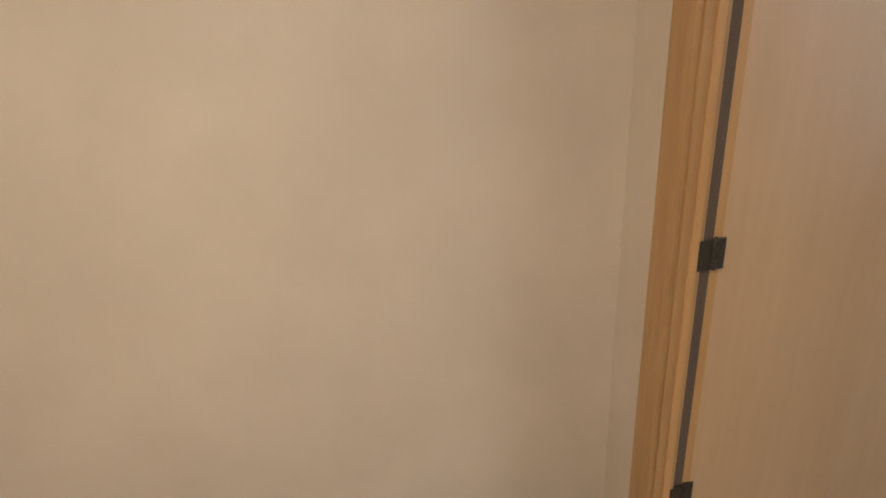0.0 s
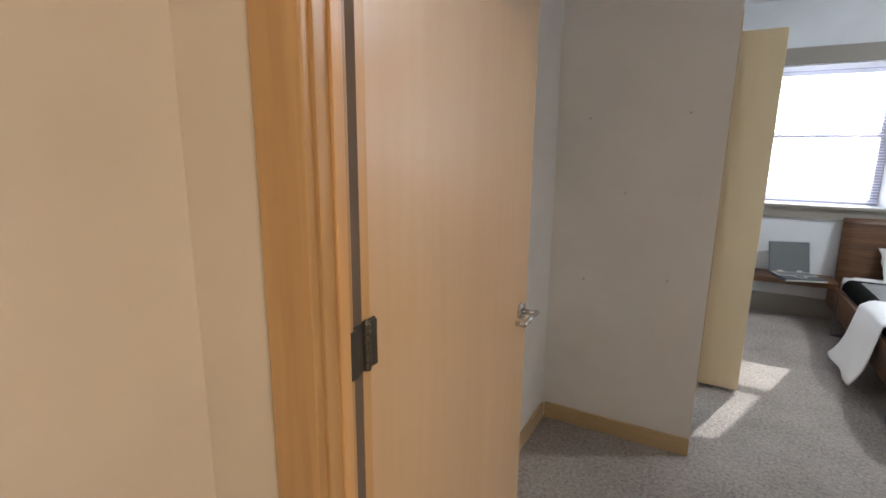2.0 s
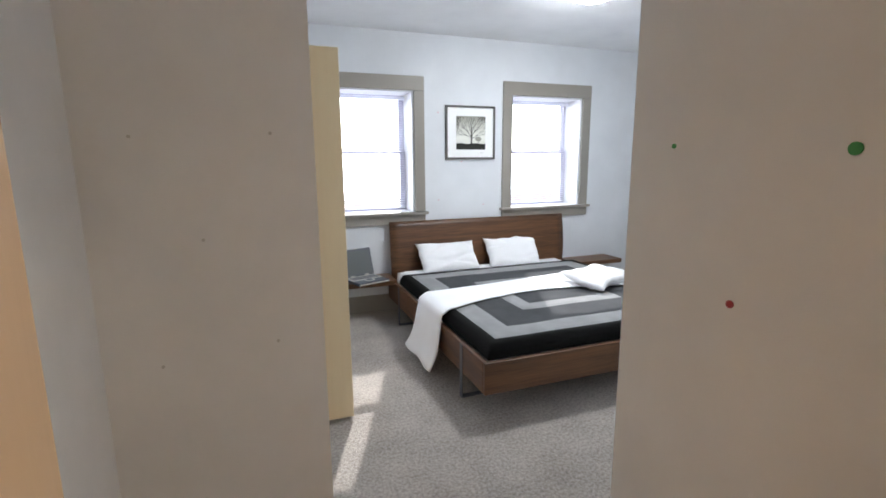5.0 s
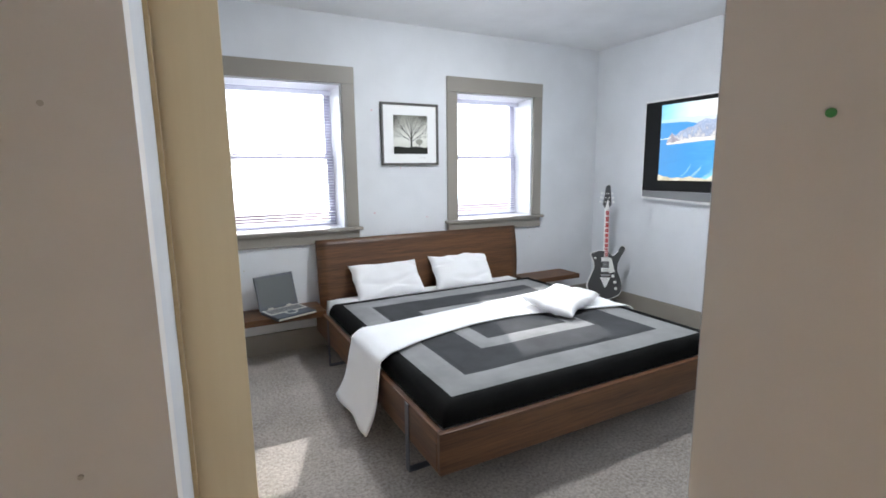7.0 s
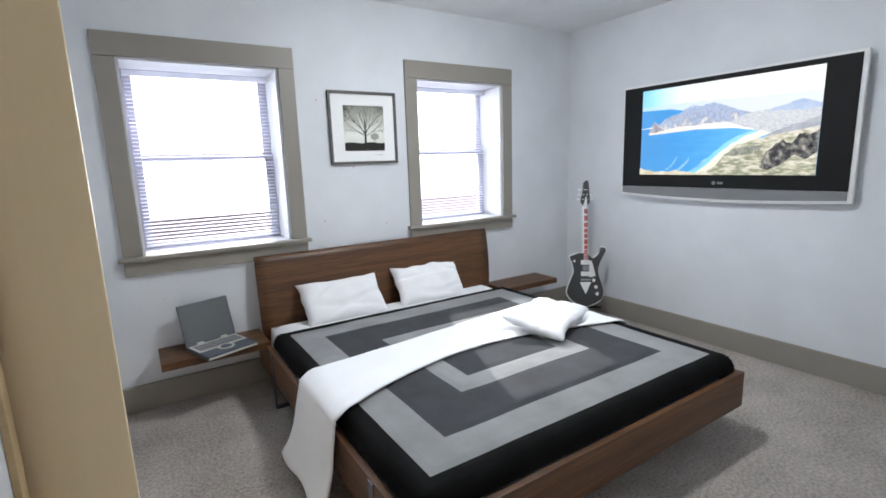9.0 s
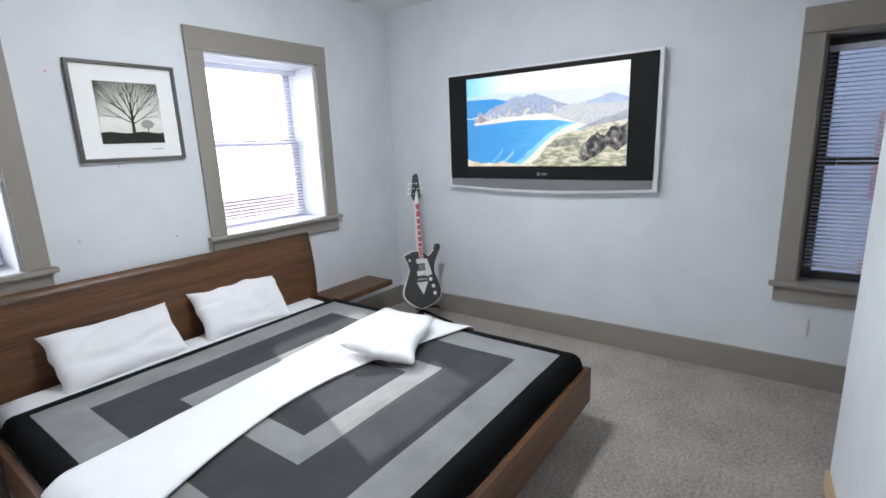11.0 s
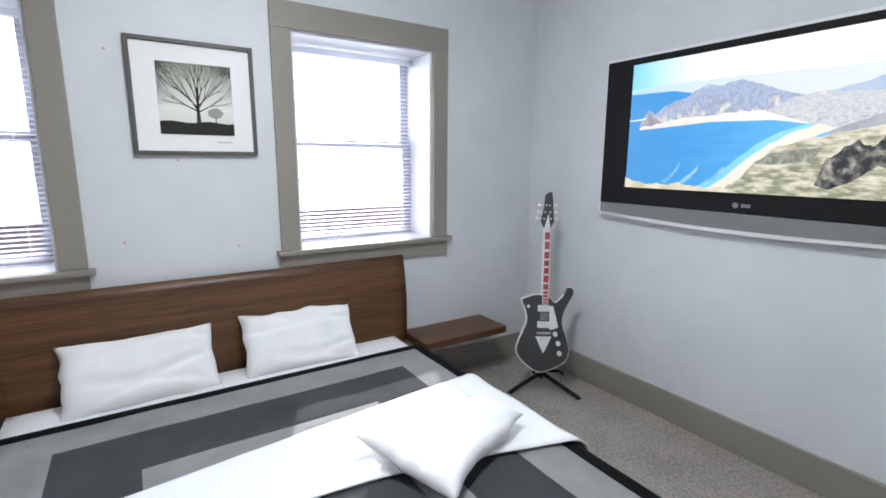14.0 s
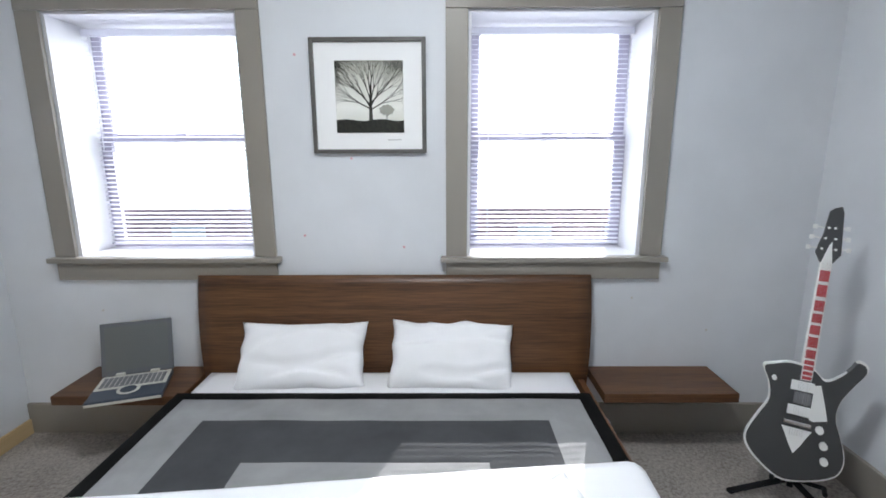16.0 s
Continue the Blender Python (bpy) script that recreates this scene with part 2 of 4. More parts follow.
structure("wall_entry", wall_with_holes("y", -4.57, -4.45, (-4.92, 0.0), [(DOOR[0], DOOR[1], 0, 2.07)]), CORRIDOR, "warm cream painted wall around the entry door", "wall")
structure("wall_corridor_west", boxes(((-4.92, -6.8, 0), (-4.80, -4.57, CEIL))), CORRIDOR, "warm cream painted corridor wall", "wall")
structure("wall_corridor_south", boxes(((-4.92, -6.92, 0), (-0.5, -6.8, CEIL))), CORRIDOR, "warm cream painted corridor wall", "wall")
structure("wall_corridor_east", boxes(((-0.62, -6.8, 0), (-0.5, -4.57, CEIL))), CORRIDOR, "warm cream painted corridor end wall", "wall")


def baseboard(name, lo, hi, mat, label):
    return structure(name, boxes((lo, hi), bev=0.004), mat, label, "baseboard")


TALL, LOW = 0.17, 0.085
baseboard("baseboard_north", (-4.07, NORTH - 0.022, 0), (0.0, NORTH - 0.001, TALL), TAUPE, "tall taupe painted baseboard under the windows")
baseboard("baseboard_east", (-0.022, -4.45, 0), (-0.001, NORTH - 0.023, TALL), TAUPE, "tall taupe painted baseboard along the television wall")
baseboard("baseboard_west", (-4.069, -1.2, 0), (-4.055, NORTH - 0.023, LOW), PINE_Y, "low tan wooden baseboard")
baseboard("baseboard_hall_end", (-4.69, -2.745, 0), (-3.995, -2.731, LOW), PINE, "low tan wooden baseboard on the stub wall")
baseboard("baseboard_hall_west", (-4.704, -4.45, 0), (-4.691, -2.746, LOW), PINE_Y, "low tan wooden baseboard behind the door")
baseboard("baseboard_hall_east", (-3.207, -4.45, 0), (-3.193, -3.394, LOW), PINE_Y, "low tan wooden baseboard")
bn = -p_n.normalized() * 0.014
structure("baseboard_south", slab([tuple(p_a + bn * 0.1), tuple(p_b + bn * 0.1), tuple(p_b + bn * 1.1), tuple(p_a + bn * 1.1)], 0, LOW, "z", 0.003), PINE, "low tan wooden baseboard on the partition", "baseboard")


# ---------------------------------------------------------------- windows
def blind(name_group, w, z0, z1, slats_mesh, label):
    """A venetian blind with slats nearly flat, in a frame whose x runs across the window and y into the room."""
    ob = thing("window_blind", (0, 0, 0), label, "window blind", name_group)
    part("head_rail", boxes(((0.006, -0.016, z1 - 0.032), (w - 0.006, 0.016, z1)), bev=0.003), SLAT, ob)
    part("bottom_rail", boxes(((0.01, -0.011, z0), (w - 0.01, 0.011, z0 + 0.014)), bev=0.004), SLAT, ob)
    for k, x in enumerate((0.1, w - 0.1)):
        part("ladder_cord", rods(((x, -0.012, z0 + 0.014), (x, -0.012, z1 - 0.03), 0.0012), ((x, 0.012, z0 + 0.014), (x, 0.012, z1 - 0.03), 0.0012), seg=5), SLAT, ob)
    part("wand", rods(((0.05, -0.024, z1 - 0.6), (0.05, -0.02, z1 - 0.03), 0.003), seg=6), SLAT, ob)
    z = z0 + 0.03
    while z < z1 - 0.04:
        s = new("slat", slats_mesh)
        s.parent, s.location = ob, (0, 0, z)
        z += 0.0235
    return ob


def slat_mesh(w):
    """A curved slat, a little lower at its room edge."""
    bm = bmesh.new()
    ring = []
    for y, z in ((-0.011, -0.0034), (-0.004, -0.0004), (0.004, 0.0018), (0.011, 0.0030)):
        ring.append((bm.verts.new((0.012, y, z)), bm.verts.new((w - 0.012, y, z))))
    low = [(bm.verts.new(a.co - Vector((0, 0, 0.0007))), bm.verts.new(b.co - Vector((0, 0, 0.0007)))) for a, b in ring]
    for r, flip in ((ring, False), (low, True)):
        for p, q in zip(r, r[1:]):
            f = (p[0], p[1], q[1], q[0])
            bm.faces.new(f[::-1] if flip else f)
    bmesh.ops.recalc_face_normals(bm, faces=bm.faces)
    return mesh_of("slat", bm, SLAT)


def window(name, hole, place, trim, sash, reveal, deep, rail, label, head=0.132, side=0.107, glass_at=0.16):
    """A double-hung window. x runs across, y points out of the room; hole is (start, end, sill, head)."""
    w, sill, top = hole[1] - hole[0], hole[2], hole[3]
    ob = thing(name, (0, 0, 0), label, "window", "", "structure")
    ob.matrix_world = place
    c0, c1 = -0.024, -0.0015
    part("side_casing", boxes(((-side, c0, sill + 0.012), (-0.004, c1, top)), bev=0.003), trim, ob)
    part("side_casing", boxes(((w + 0.004, c0, sill + 0.012), (w + side, c1, top)), bev=0.003), trim, ob)
    part("head_casing", boxes(((-side, c0 - 0.003, top + 0.001), (w + side, c1, top + head)), bev=0.003), trim, ob)
    part("window_sill", boxes(((-side - 0.026, -0.055, sill - 0.015), (w + side + 0.026, -0.0015, sill + 0.011)), bev=0.006), trim, ob, "painted window stool with small horns")
    part("apron", boxes(((-side, c0, sill - 0.107), (w + side, c1, sill - 0.016)), bev=0.003), trim, ob)
    part("sill_board", boxes(((0.001, -0.0005, sill + 0.0005), (w - 0.001, deep, sill + 0.012)), bev=0.002), reveal, ob)
    part("reveal_board", boxes(((0.0005, 0.001, sill + 0.0125), (0.012, deep, top - 0.013)), bev=0.001), reveal, ob)
    part("reveal_board", boxes(((w - 0.012, 0.001, sill + 0.0125), (w - 0.0005, deep, top - 0.013)), bev=0.001), reveal, ob)
    part("reveal_head", boxes(((0.0005, 0.001, top - 0.012), (w - 0.0005, deep, top - 0.0005)), bev=0.001), reveal, ob)
    g, t = glass_at, 0.055
    for n, z0, z1, y in (("lower_sash", sill + 0.0125, rail + 0.016, g), ("upper_sash", rail - 0.016, top - 0.0125, g + 0.034)):
        a, b = 0.0125, w - 0.0125
        s = part(n, boxes(((a, y, z0), (a + t, y + 0.03, z1)), ((b - t, y, z0), (b, y + 0.03, z1)), ((a + t, y, z0), (b - t, y + 0.03, z0 + 0.045)), ((a + t, y, z1 - 0.036), (b - t, y + 0.03, z1)), bev=0.003), sash, ob)
        pane = part("pane", boxes(((a + t - 0.004, y + 0.012, z0 + 0.041), (b - t + 0.004, y + 0.016, z1 - 0.032))), GLASS, s)
        pane.visible_shadow = False
    part("sash_lock", boxes(((w / 2 - 0.03, g - 0.006, rail + 0.017), (w / 2 + 0.03, g + 0.022, rail + 0.03)), bev=0.003), sash, ob)
    return ob


north = [("window_1", W1), ("window_2", W2)]
for name, hole in north:
    at = pose(hole[0], NORTH, 0)
    window(name, hole, at, TAUPE, SASH, REVEAL, 0.335, 1.555, "double hung window with taupe casing and deep white reveals", glass_at=0.25)
    bl = blind("window blinds", hole[1] - hole[0] - 0.03, hole[2] + 0.03, hole[3] - 0.03, slat_mesh(hole[1] - hole[0] - 0.03), "white venetian blind with open slats hanging in the window")
    bl.matrix_world = pose(hole[0] + 0.015, NORTH + 0.215, 0)
at = pose(0, W3[1], 0, 0, 0, -90)
window("window_3", W3, at, TAUPE, DARK_SASH, TAUPE, 0.285, 1.325, "tall double hung window with dark sashes and taupe casing", 0.133, 0.107, 0.14)
bl = blind("window blinds", W3[1] - W3[0] - 0.03, W3[2] + 0.09, W3[3] - 0.06, slat_mesh(W3[1] - W3[0] - 0.03), "white venetian blind with open slats in the dark window")
bl.matrix_world = at @ pose(0.015, 0.105, 0)


# ---------------------------------------------------------------- doors
door = thing("door_1", (-4.512, -4.455, 0), "open flush maple entry door in an oak frame with a lever handle", "door", "", "structure")
HX, HY = -4.512, -4.455


def here(spans, bev=0.0):
    return boxes(*[((a[0] - HX, a[1] - HY, a[2]), (b[0] - HX, b[1] - HY, b[2])) for a, b in spans], bev=bev)


leaf = part("leaf", here([((-4.562, -4.471, 0.012), (-4.5205, -3.615, 2.045))], 0.002), MAPLE, door)
part("lipping", here([((-4.5204, -4.470, 0.013), (-4.5185, -4.442, 2.044))], 0.0006), LIPPING, leaf)
part("jamb", here([((-4.519, -4.572, 0), (-4.500, -4.508, 2.052))], 0.002), OAK, door)
part("door_stop", here([((-4.500, -4.545, 0), (-4.494, -4.522, 2.046))], 0.002), LIPPING, door)
part("jamb", here([((-3.640, -4.572, 0), (-3.621, -4.452, 2.052))], 0.002), OAK, door)
part("head_jamb", here([((-4.519, -4.572, 2.052), (-3.621, -4.452, 2.069))], 0.002), OAK, door)
# dark strip paints in the shade between hinge jamb and leaf
part("gap_shade", here([((-4.519, -4.507, 0), (-4.5126, -4.4715, 2.05))], 0.001), material("dark_brown_gap_shade", (0.14, 0.10, 0.072), 0.8), door, "dark brown strip for the shade in the hinge gap")
part("casing", here([((-4.602, -4.590, 0), (-4.506, -4.5715, 2.075))], 0.004), OAK, door)
part("casing", here([((-3.634, -4.590, 0), (-3.538, -4.5715, 2.075))], 0.004), OAK, door)
part("head_casing", here([((-4.602, -4.590, 2.076), (-3.538, -4.5715, 2.17))], 0.004), OAK, door)


def hinge(z):
    bm = here([((-4.5005, -4.5215, z - 0.041), (-4.4965, -4.500, z + 0.041)), ((-4.5184, -4.466, z - 0.041), (-4.5145, -4.432, z + 0.041)), ((-4.5110, -4.505, z - 0.041), (-4.505, -4.44, z + 0.041))], 0.001)
    for k in range(5):
        rod(bm, (-4.505 - HX, -4.470 - HY, z - 0.041 + k * 0.0164), (-4.505 - HX, -4.470 - HY, z - 0.0262 + k * 0.0164), 0.0075)
    rod(bm, (-4.505 - HX, -4.470 - HY, z + 0.040), (-4.505 - HX, -4.470 - HY, z + 0.048), 0.006, 0.003)
    return bm


for z in (0.29, 1.074, 1.83):
    part("hinge", hinge(z), BRONZE, door, "bronzed steel butt hinge")
lv = bmesh.new()
ly, lz, lx = -3.672 - HY, 0.90, -4.5205 - HX
rod(lv, (lx, ly, lz), (lx + 0.008, ly, lz), 0.027, 0.026, 24)
rod(lv, (lx + 0.008, ly, lz), (lx + 0.052, ly, lz), 0.009, 0.009, 16)
rod(lv, (lx + 0.052, ly + 0.009, lz), (lx + 0.055, ly - 0.115, lz), 0.009, 0.008, 16)
rod(lv, (lx + 0.055, ly - 0.113, lz), (lx + 0.03, ly - 0.118, lz), 0.008, 0.008, 16)
part("lever_handle", lv, CHROME, leaf, "brushed nickel lever handle", True)

fold = thing("door_2", (-4.10, -1.885, 0), "pale maple folding closet door, folded open against its jamb", "door", "", "structure")
part("leaf", boxes(((0.0, -0.030, 0.016), (0.332, 0.0, 2.035)), bev=0.003), CLOSET_MAPLE, fold)
part("leaf", boxes(((0.0, 0.006, 0.016), (0.328, 0.036, 2.035)), bev=0.003), CLOSET_MAPLE, fold)
part("track", boxes(((-0.015, -0.03, 2.040), (0.015, 0.68, 2.058))), WHITE_PLASTIC, fold)
frame_2 = thing("door_frame", (-3.995, -1.955, 0), "tan wooden casing of the closet doorway", "door frame", "", "structure")
part("casing", boxes(((0.0005, -0.045, 0), (0.016, 0.012, 2.12)), bev=0.003), PINE, frame_2)
part("jamb", boxes(((-0.15, 0.0005, 0), (0.0, 0.014, 2.055)), bev=0.002), PINE, frame_2)

# ---------------------------------------------------------------- lamps
GLOW = glowing("lit_opal_glass", (0.90, 0.95, 1.0), 90.0)
ADDED_WARM_GLOW = glowing("added_warm_opal_glass", (1.0, 0.895, 0.785), 50.0)


def dome(r, h, n=32, rings=7):
    bm = bmesh.new()
    loops = [[bm.verts.new((r * math.cos(k / rings * 1.5) * math.cos(a), r * math.cos(k / rings * 1.5) * math.sin(a), -h * math.sin(k / rings * 1.5))) for a in (2 * math.pi * i / n for i in range(n))] for k in range(rings + 1)]
    for p, q in zip(loops, loops[1:]):
        for i in range(n):
            bm.faces.new((p[i], p[(i + 1) % n], q[(i + 1) % n], q[i]))
    bm.faces.new(loops[-1])
    bmesh.ops.recalc_face_normals(bm, faces=bm.faces)
    return bm


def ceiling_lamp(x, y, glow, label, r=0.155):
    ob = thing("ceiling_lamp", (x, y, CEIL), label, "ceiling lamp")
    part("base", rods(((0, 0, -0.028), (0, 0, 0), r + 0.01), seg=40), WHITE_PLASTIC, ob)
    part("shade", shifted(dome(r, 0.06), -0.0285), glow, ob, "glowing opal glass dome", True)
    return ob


def shifted(bm, dz):
    bmesh.ops.translate(bm, vec=(0, 0, dz), verts=bm.verts)
    return bm


ceiling_lamp(-1.93, -1.50, GLOW, "round white flush ceiling lamp, lit")
# corridor lamp is never in view, added to supply the warm corridor light
ceiling_lamp(-2.75, -5.85, ADDED_WARM_GLOW, "unseen round corridor lamp added for warm light", 0.24)

# ---------------------------------------------------------------- bed
BX0, BX1, BY1 = -3.085, -1.125, -2.235
bed = thing("bed", (-2.105, -1.1, 0), "low walnut platform bed with a wide headboard and steel legs", "bed")
ox, oy = 2.105, 1.1


def at_bed(spans, bev=0.0):
    return boxes(*[((a[0] + ox, a[1] + oy, a[2]), (b[0] + ox, b[1] + oy, b[2])) for a, b in spans], bev=bev)


RT, RB = 0.355, 0.165
part("side_rail", at_bed([((BX0, BY1 + 0.032, RB), (BX0 + 0.03, -0.06, RT))], 0.004), WALNUT_Y, bed)
part("side_rail", at_bed([((BX1 - 0.03, BY1 + 0.032, RB), (BX1, -0.06, RT))], 0.004), WALNUT_Y, bed)
part("foot_rail", at_bed([((BX0, BY1, RB), (BX1, BY1 + 0.03, RT))], 0.004), WALNUT, bed)
part("slat_base", at_bed([((BX0 + 0.031, BY1 + 0.031, RB + 0.02), (BX1 - 0.031, -0.06, RB + 0.05))]), WALNUT, bed)


def headboard():
    """A gently bowed board that leans back towards the wall."""
    def place(u, v):
        z = 0.20 + 0.686 * v
        bow = 0.028 * (1 - (2 * v - 1) ** 2)
        half = 0.972 - 0.010 * (1 - v) ** 2 + 0.006 * math.sin(math.pi * v)
        return (-2.078 + ox + (2 * u - 1) * half, -0.035 + oy + 0.030 * v - bow, z)
    return sheet(24, 14, place, 0.026)


part("headboard", headboard(), WALNUT, bed, "bowed walnut headboard", True)


def leg(x, y):
    """A flat steel sled leg below the side rail."""
    s = 1 if x < -2 else -1
    return at_bed([((x - 0.006, y - 0.02, 0.0), (x + 0.0, y + 0.02, RT - 0.004)), ((min(x, x + s * 0.16), y - 0.02, 0.0005), (max(x, x + s * 0.16), y + 0.02, 0.008)), ((x + s * 0.154 if s > 0 else x - 0.16, y - 0.02, 0.008), (x + 0.16 if s > 0 else x - 0.154, y + 0.02, RB + 0.02))], 0.0015)


for x in (BX0 - 0.001, BX1 + 0.007):
    for y in (-0.45, -1.90):
        part("leg", leg(x, y), DARK_METAL, bed, "grey flat steel sled leg")

solid("bedside_shelf", boxes(((-0.305, -0.32, -0.045), (0.305, 0.0, 0.0)), bev=0.004), WALNUT, "walnut bedside shelf fixed beside the headboard, carrying a laptop", "shelf", "bedside shelves", place=pose(-3.360, NORTH - 0.003, 0.38))
solid("bedside_shelf", boxes(((-0.315, -0.295, -0.045), (0.315, 0.0, 0.0)), bev=0.004), WALNUT, "empty walnut bedside shelf fixed beside the headboard", "shelf", "bedside shelves", place=pose(-0.768, NORTH - 0.003, 0.378))


def cushion_box(hx, hy, z0, z1, r, nx=40, ny=40, wob=0.0, seed=0.0):
    """A soft slab: flat top that rolls over its edges."""
    def place(u, v):
        a, b = 2 * u - 1, 2 * v - 1
        def edge(t, h):
            s = min(1.0, abs(t) / 0.88)
            flat = math.copysign(s * (h - r), t)
            k = max(0.0, (abs(t) - 0.88) / 0.12)
            return flat + math.copysign(r * math.sin(k * math.pi / 2), t), 1 - math.cos(k * math.pi / 2)
        x, dx = edge(a, hx)
        y, dy = edge(b, hy)
        z = z1 - (z1 - z0) * max(dx, dy)
        z += wob * noise.noise(Vector((x * 4 + seed, y * 4, seed)))
        return (x, y, z)
    bm = sheet(nx, ny, place)
    rim = [e for e in bm.edges if e.is_boundary]
    made = bmesh.ops.extrude_edge_only(bm, edges=rim)["geom"]
    for v in (g for g in made if isinstance(g, bmesh.types.BMVert)):
        v.co.z = z0 - 0.001
    bmesh.ops.contextual_create(bm, geom=[e for e in bm.edges if e.is_boundary])
    bmesh.ops.recalc_face_normals(bm, faces=bm.faces)
    return bm


solid("mattress", cushion_box(0.915, 1.04, 0.2165, 0.428, 0.035, 24, 24), SHEET, "white sheeted mattress in the bed frame", "mattress", place=pose(-2.105, -1.12, 0), soft=True)

# quilt of nested panels, black border outermost
QX, QY, Q0, Q1, QR = 0.945, 0.930, 0.357, 0.448, 0.05
INK = cloth("black_quilt_cloth", (0.008, 0.008, 0.008), 320.0, 0.2, 0.2, 0.0)
PALE = cloth("mid_grey_quilt_cloth", (0.27, 0.27, 0.272), 320.0, 0.25, 0.14, 0.0)
DARK = cloth("charcoal_quilt_cloth", (0.062, 0.064, 0.068), 320.0, 0.25, 0.16, 0.0)
SEAMS = (0.0, 0.088, 0.255, 0.515, 0.64)


def quilt_lines(half):
    """Grid lines across the quilt, some of them on the seams."""
    marks = sorted({0.0, 0.004, 0.012, 0.024, 0.036, *SEAMS, half})
    out = []
    for p, q in zip(marks, marks[1:]):
        n = max(1, math.ceil((q - p) / 0.035))
        out += [p + (q - p) * i / n for i in range(n)]
    side = [-(half - m) for m in out]
    return side + [0.0] + [-s for s in side[::-1]]


def quilt_panel(index):
    """The ring of the quilt between two seams, rolled over at the outer edge and slightly puffed."""
    bm = bmesh.new()
    xs, ys = quilt_lines(QX), quilt_lines(QY)
    made = {}

    def margin(x, y):
        return min(QX - abs(x), QY - abs(y))

    def vert(i, j):
        if (i, j) not in made:
            x, y = xs[i], ys[j]
            m = margin(x, y)
            roll = max(0.0, QR - m) / QR
            z = Q1 - (Q1 - Q0) * (1 - math.sqrt(max(0.0, 1 - roll * roll)))
            seam = min(abs(m - s) for s in SEAMS[1:])
            if m > QR:
                z += 0.004 * noise.noise(Vector((x * 4 + 3, y * 4, 3))) - 0.004 * max(0.0, 1 - seam / 0.02)
            made[i, j] = bm.verts.new((x, y, z))
        return made[i, j]

    lo = SEAMS[index]
    hi = SEAMS[index + 1] if index + 1 < len(SEAMS) else 9.0
    for i in range(len(xs) - 1):
        for j in range(len(ys) - 1):
            m = margin((xs[i] + xs[i + 1]) / 2, (ys[j] + ys[j + 1]) / 2)
            if lo <= m < hi:
                bm.faces.new((vert(i, j), vert(i + 1, j), vert(i + 1, j + 1), vert(i, j + 1)))
    bmesh.ops.recalc_face_normals(bm, faces=bm.faces)
    if index:
        bmesh.ops.solidify(bm, geom=list(bm.faces), thickness=0.012)
    return bm


quilt = thing("quilt", (-2.105, -1.272, 0), "grey quilt with nested rectangles and a black border", "quilt")
for index, (word, mat) in enumerate((("border", INK), ("outer_panel", PALE), ("dark_panel", DARK), ("inner_panel", PALE), ("centre_panel", DARK))):
    part(word, quilt_panel(index), mat, quilt, {"border": "black quilted border", "dark_panel": "charcoal cloth panel"}.get(word, ""), word == "border")


def calc(m, op, a, b=None):
    n = node(m, "ShaderNodeMath")
    n.operation = op
    for k, v in enumerate((a, b)):
        if v is None:
            continue
        if isinstance(v, (int, float)):
            n.inputs[k].default_value = v
        else:
            join(m, v, n.inputs[k])
    return n.outputs[0]


# white throw across the bed
def throw_point(u, v):
    """u runs from the floor beside the bed, over it, to the far edge; v across the throw."""
    runs = ((-3.135, 0.060), (-3.108, 0.30), (-3.085, 0.425), (-3.03, 0.458), (-1.20, 0.458), (-1.155, 0.43), (-1.142, 0.395))
    lengths = [0.0]
    for p, q in zip(runs, runs[1:]):
        lengths.append(lengths[-1] + math.dist(p, q))
    d = u * lengths[-1]
    k = max(i for i in range(len(runs) - 1) if lengths[i] <= d + 1e-9)
    t = (d - lengths[k]) / (lengths[k + 1] - lengths[k])
    x = runs[k][0] + (runs[k + 1][0] - runs[k][0]) * t
    z = runs[k][1] + (runs[k + 1][1] - runs[k][1]) * t
    w = min(1.0, max(0.0, (x + 3.05) / 1.85))
    head = -1.06 + 0.18 * w
    foot = -1.56 + 0.26 * math.sin(w * math.pi) * (1 - 0.25 * w) + 0.02 * w
    y = head + (foot - head) * v
    on_side = max(0.0, min(1.0, (0.40 - z) / 0.4)) if x < -2 else 0.0
    flare = on_side ** 3
    x += -0.022 * on_side * (0.5 + 0.5 * math.sin(v * 9.0)) - 0.11 * flare * on_side
    y += (0.5 - v) * 0.10 * on_side - 0.03 * on_side
    z += 0.003 * noise.noise(Vector((x * 5, y * 7, 2))) + 0.004 * math.sin(v * 11 + x * 3) * (1 - on_side) + 0.012 * on_side * (v - 0.5)
    return (x + 2.1, y + 1.3, max(z, 0.012))


solid("throw_blanket", sheet(90, 22, throw_point, -0.007), WHITE_CLOTH, "white throw draped across the quilt and down to the carpet", "blanket", place=pose(-2.1, -1.3, 0), soft=True)


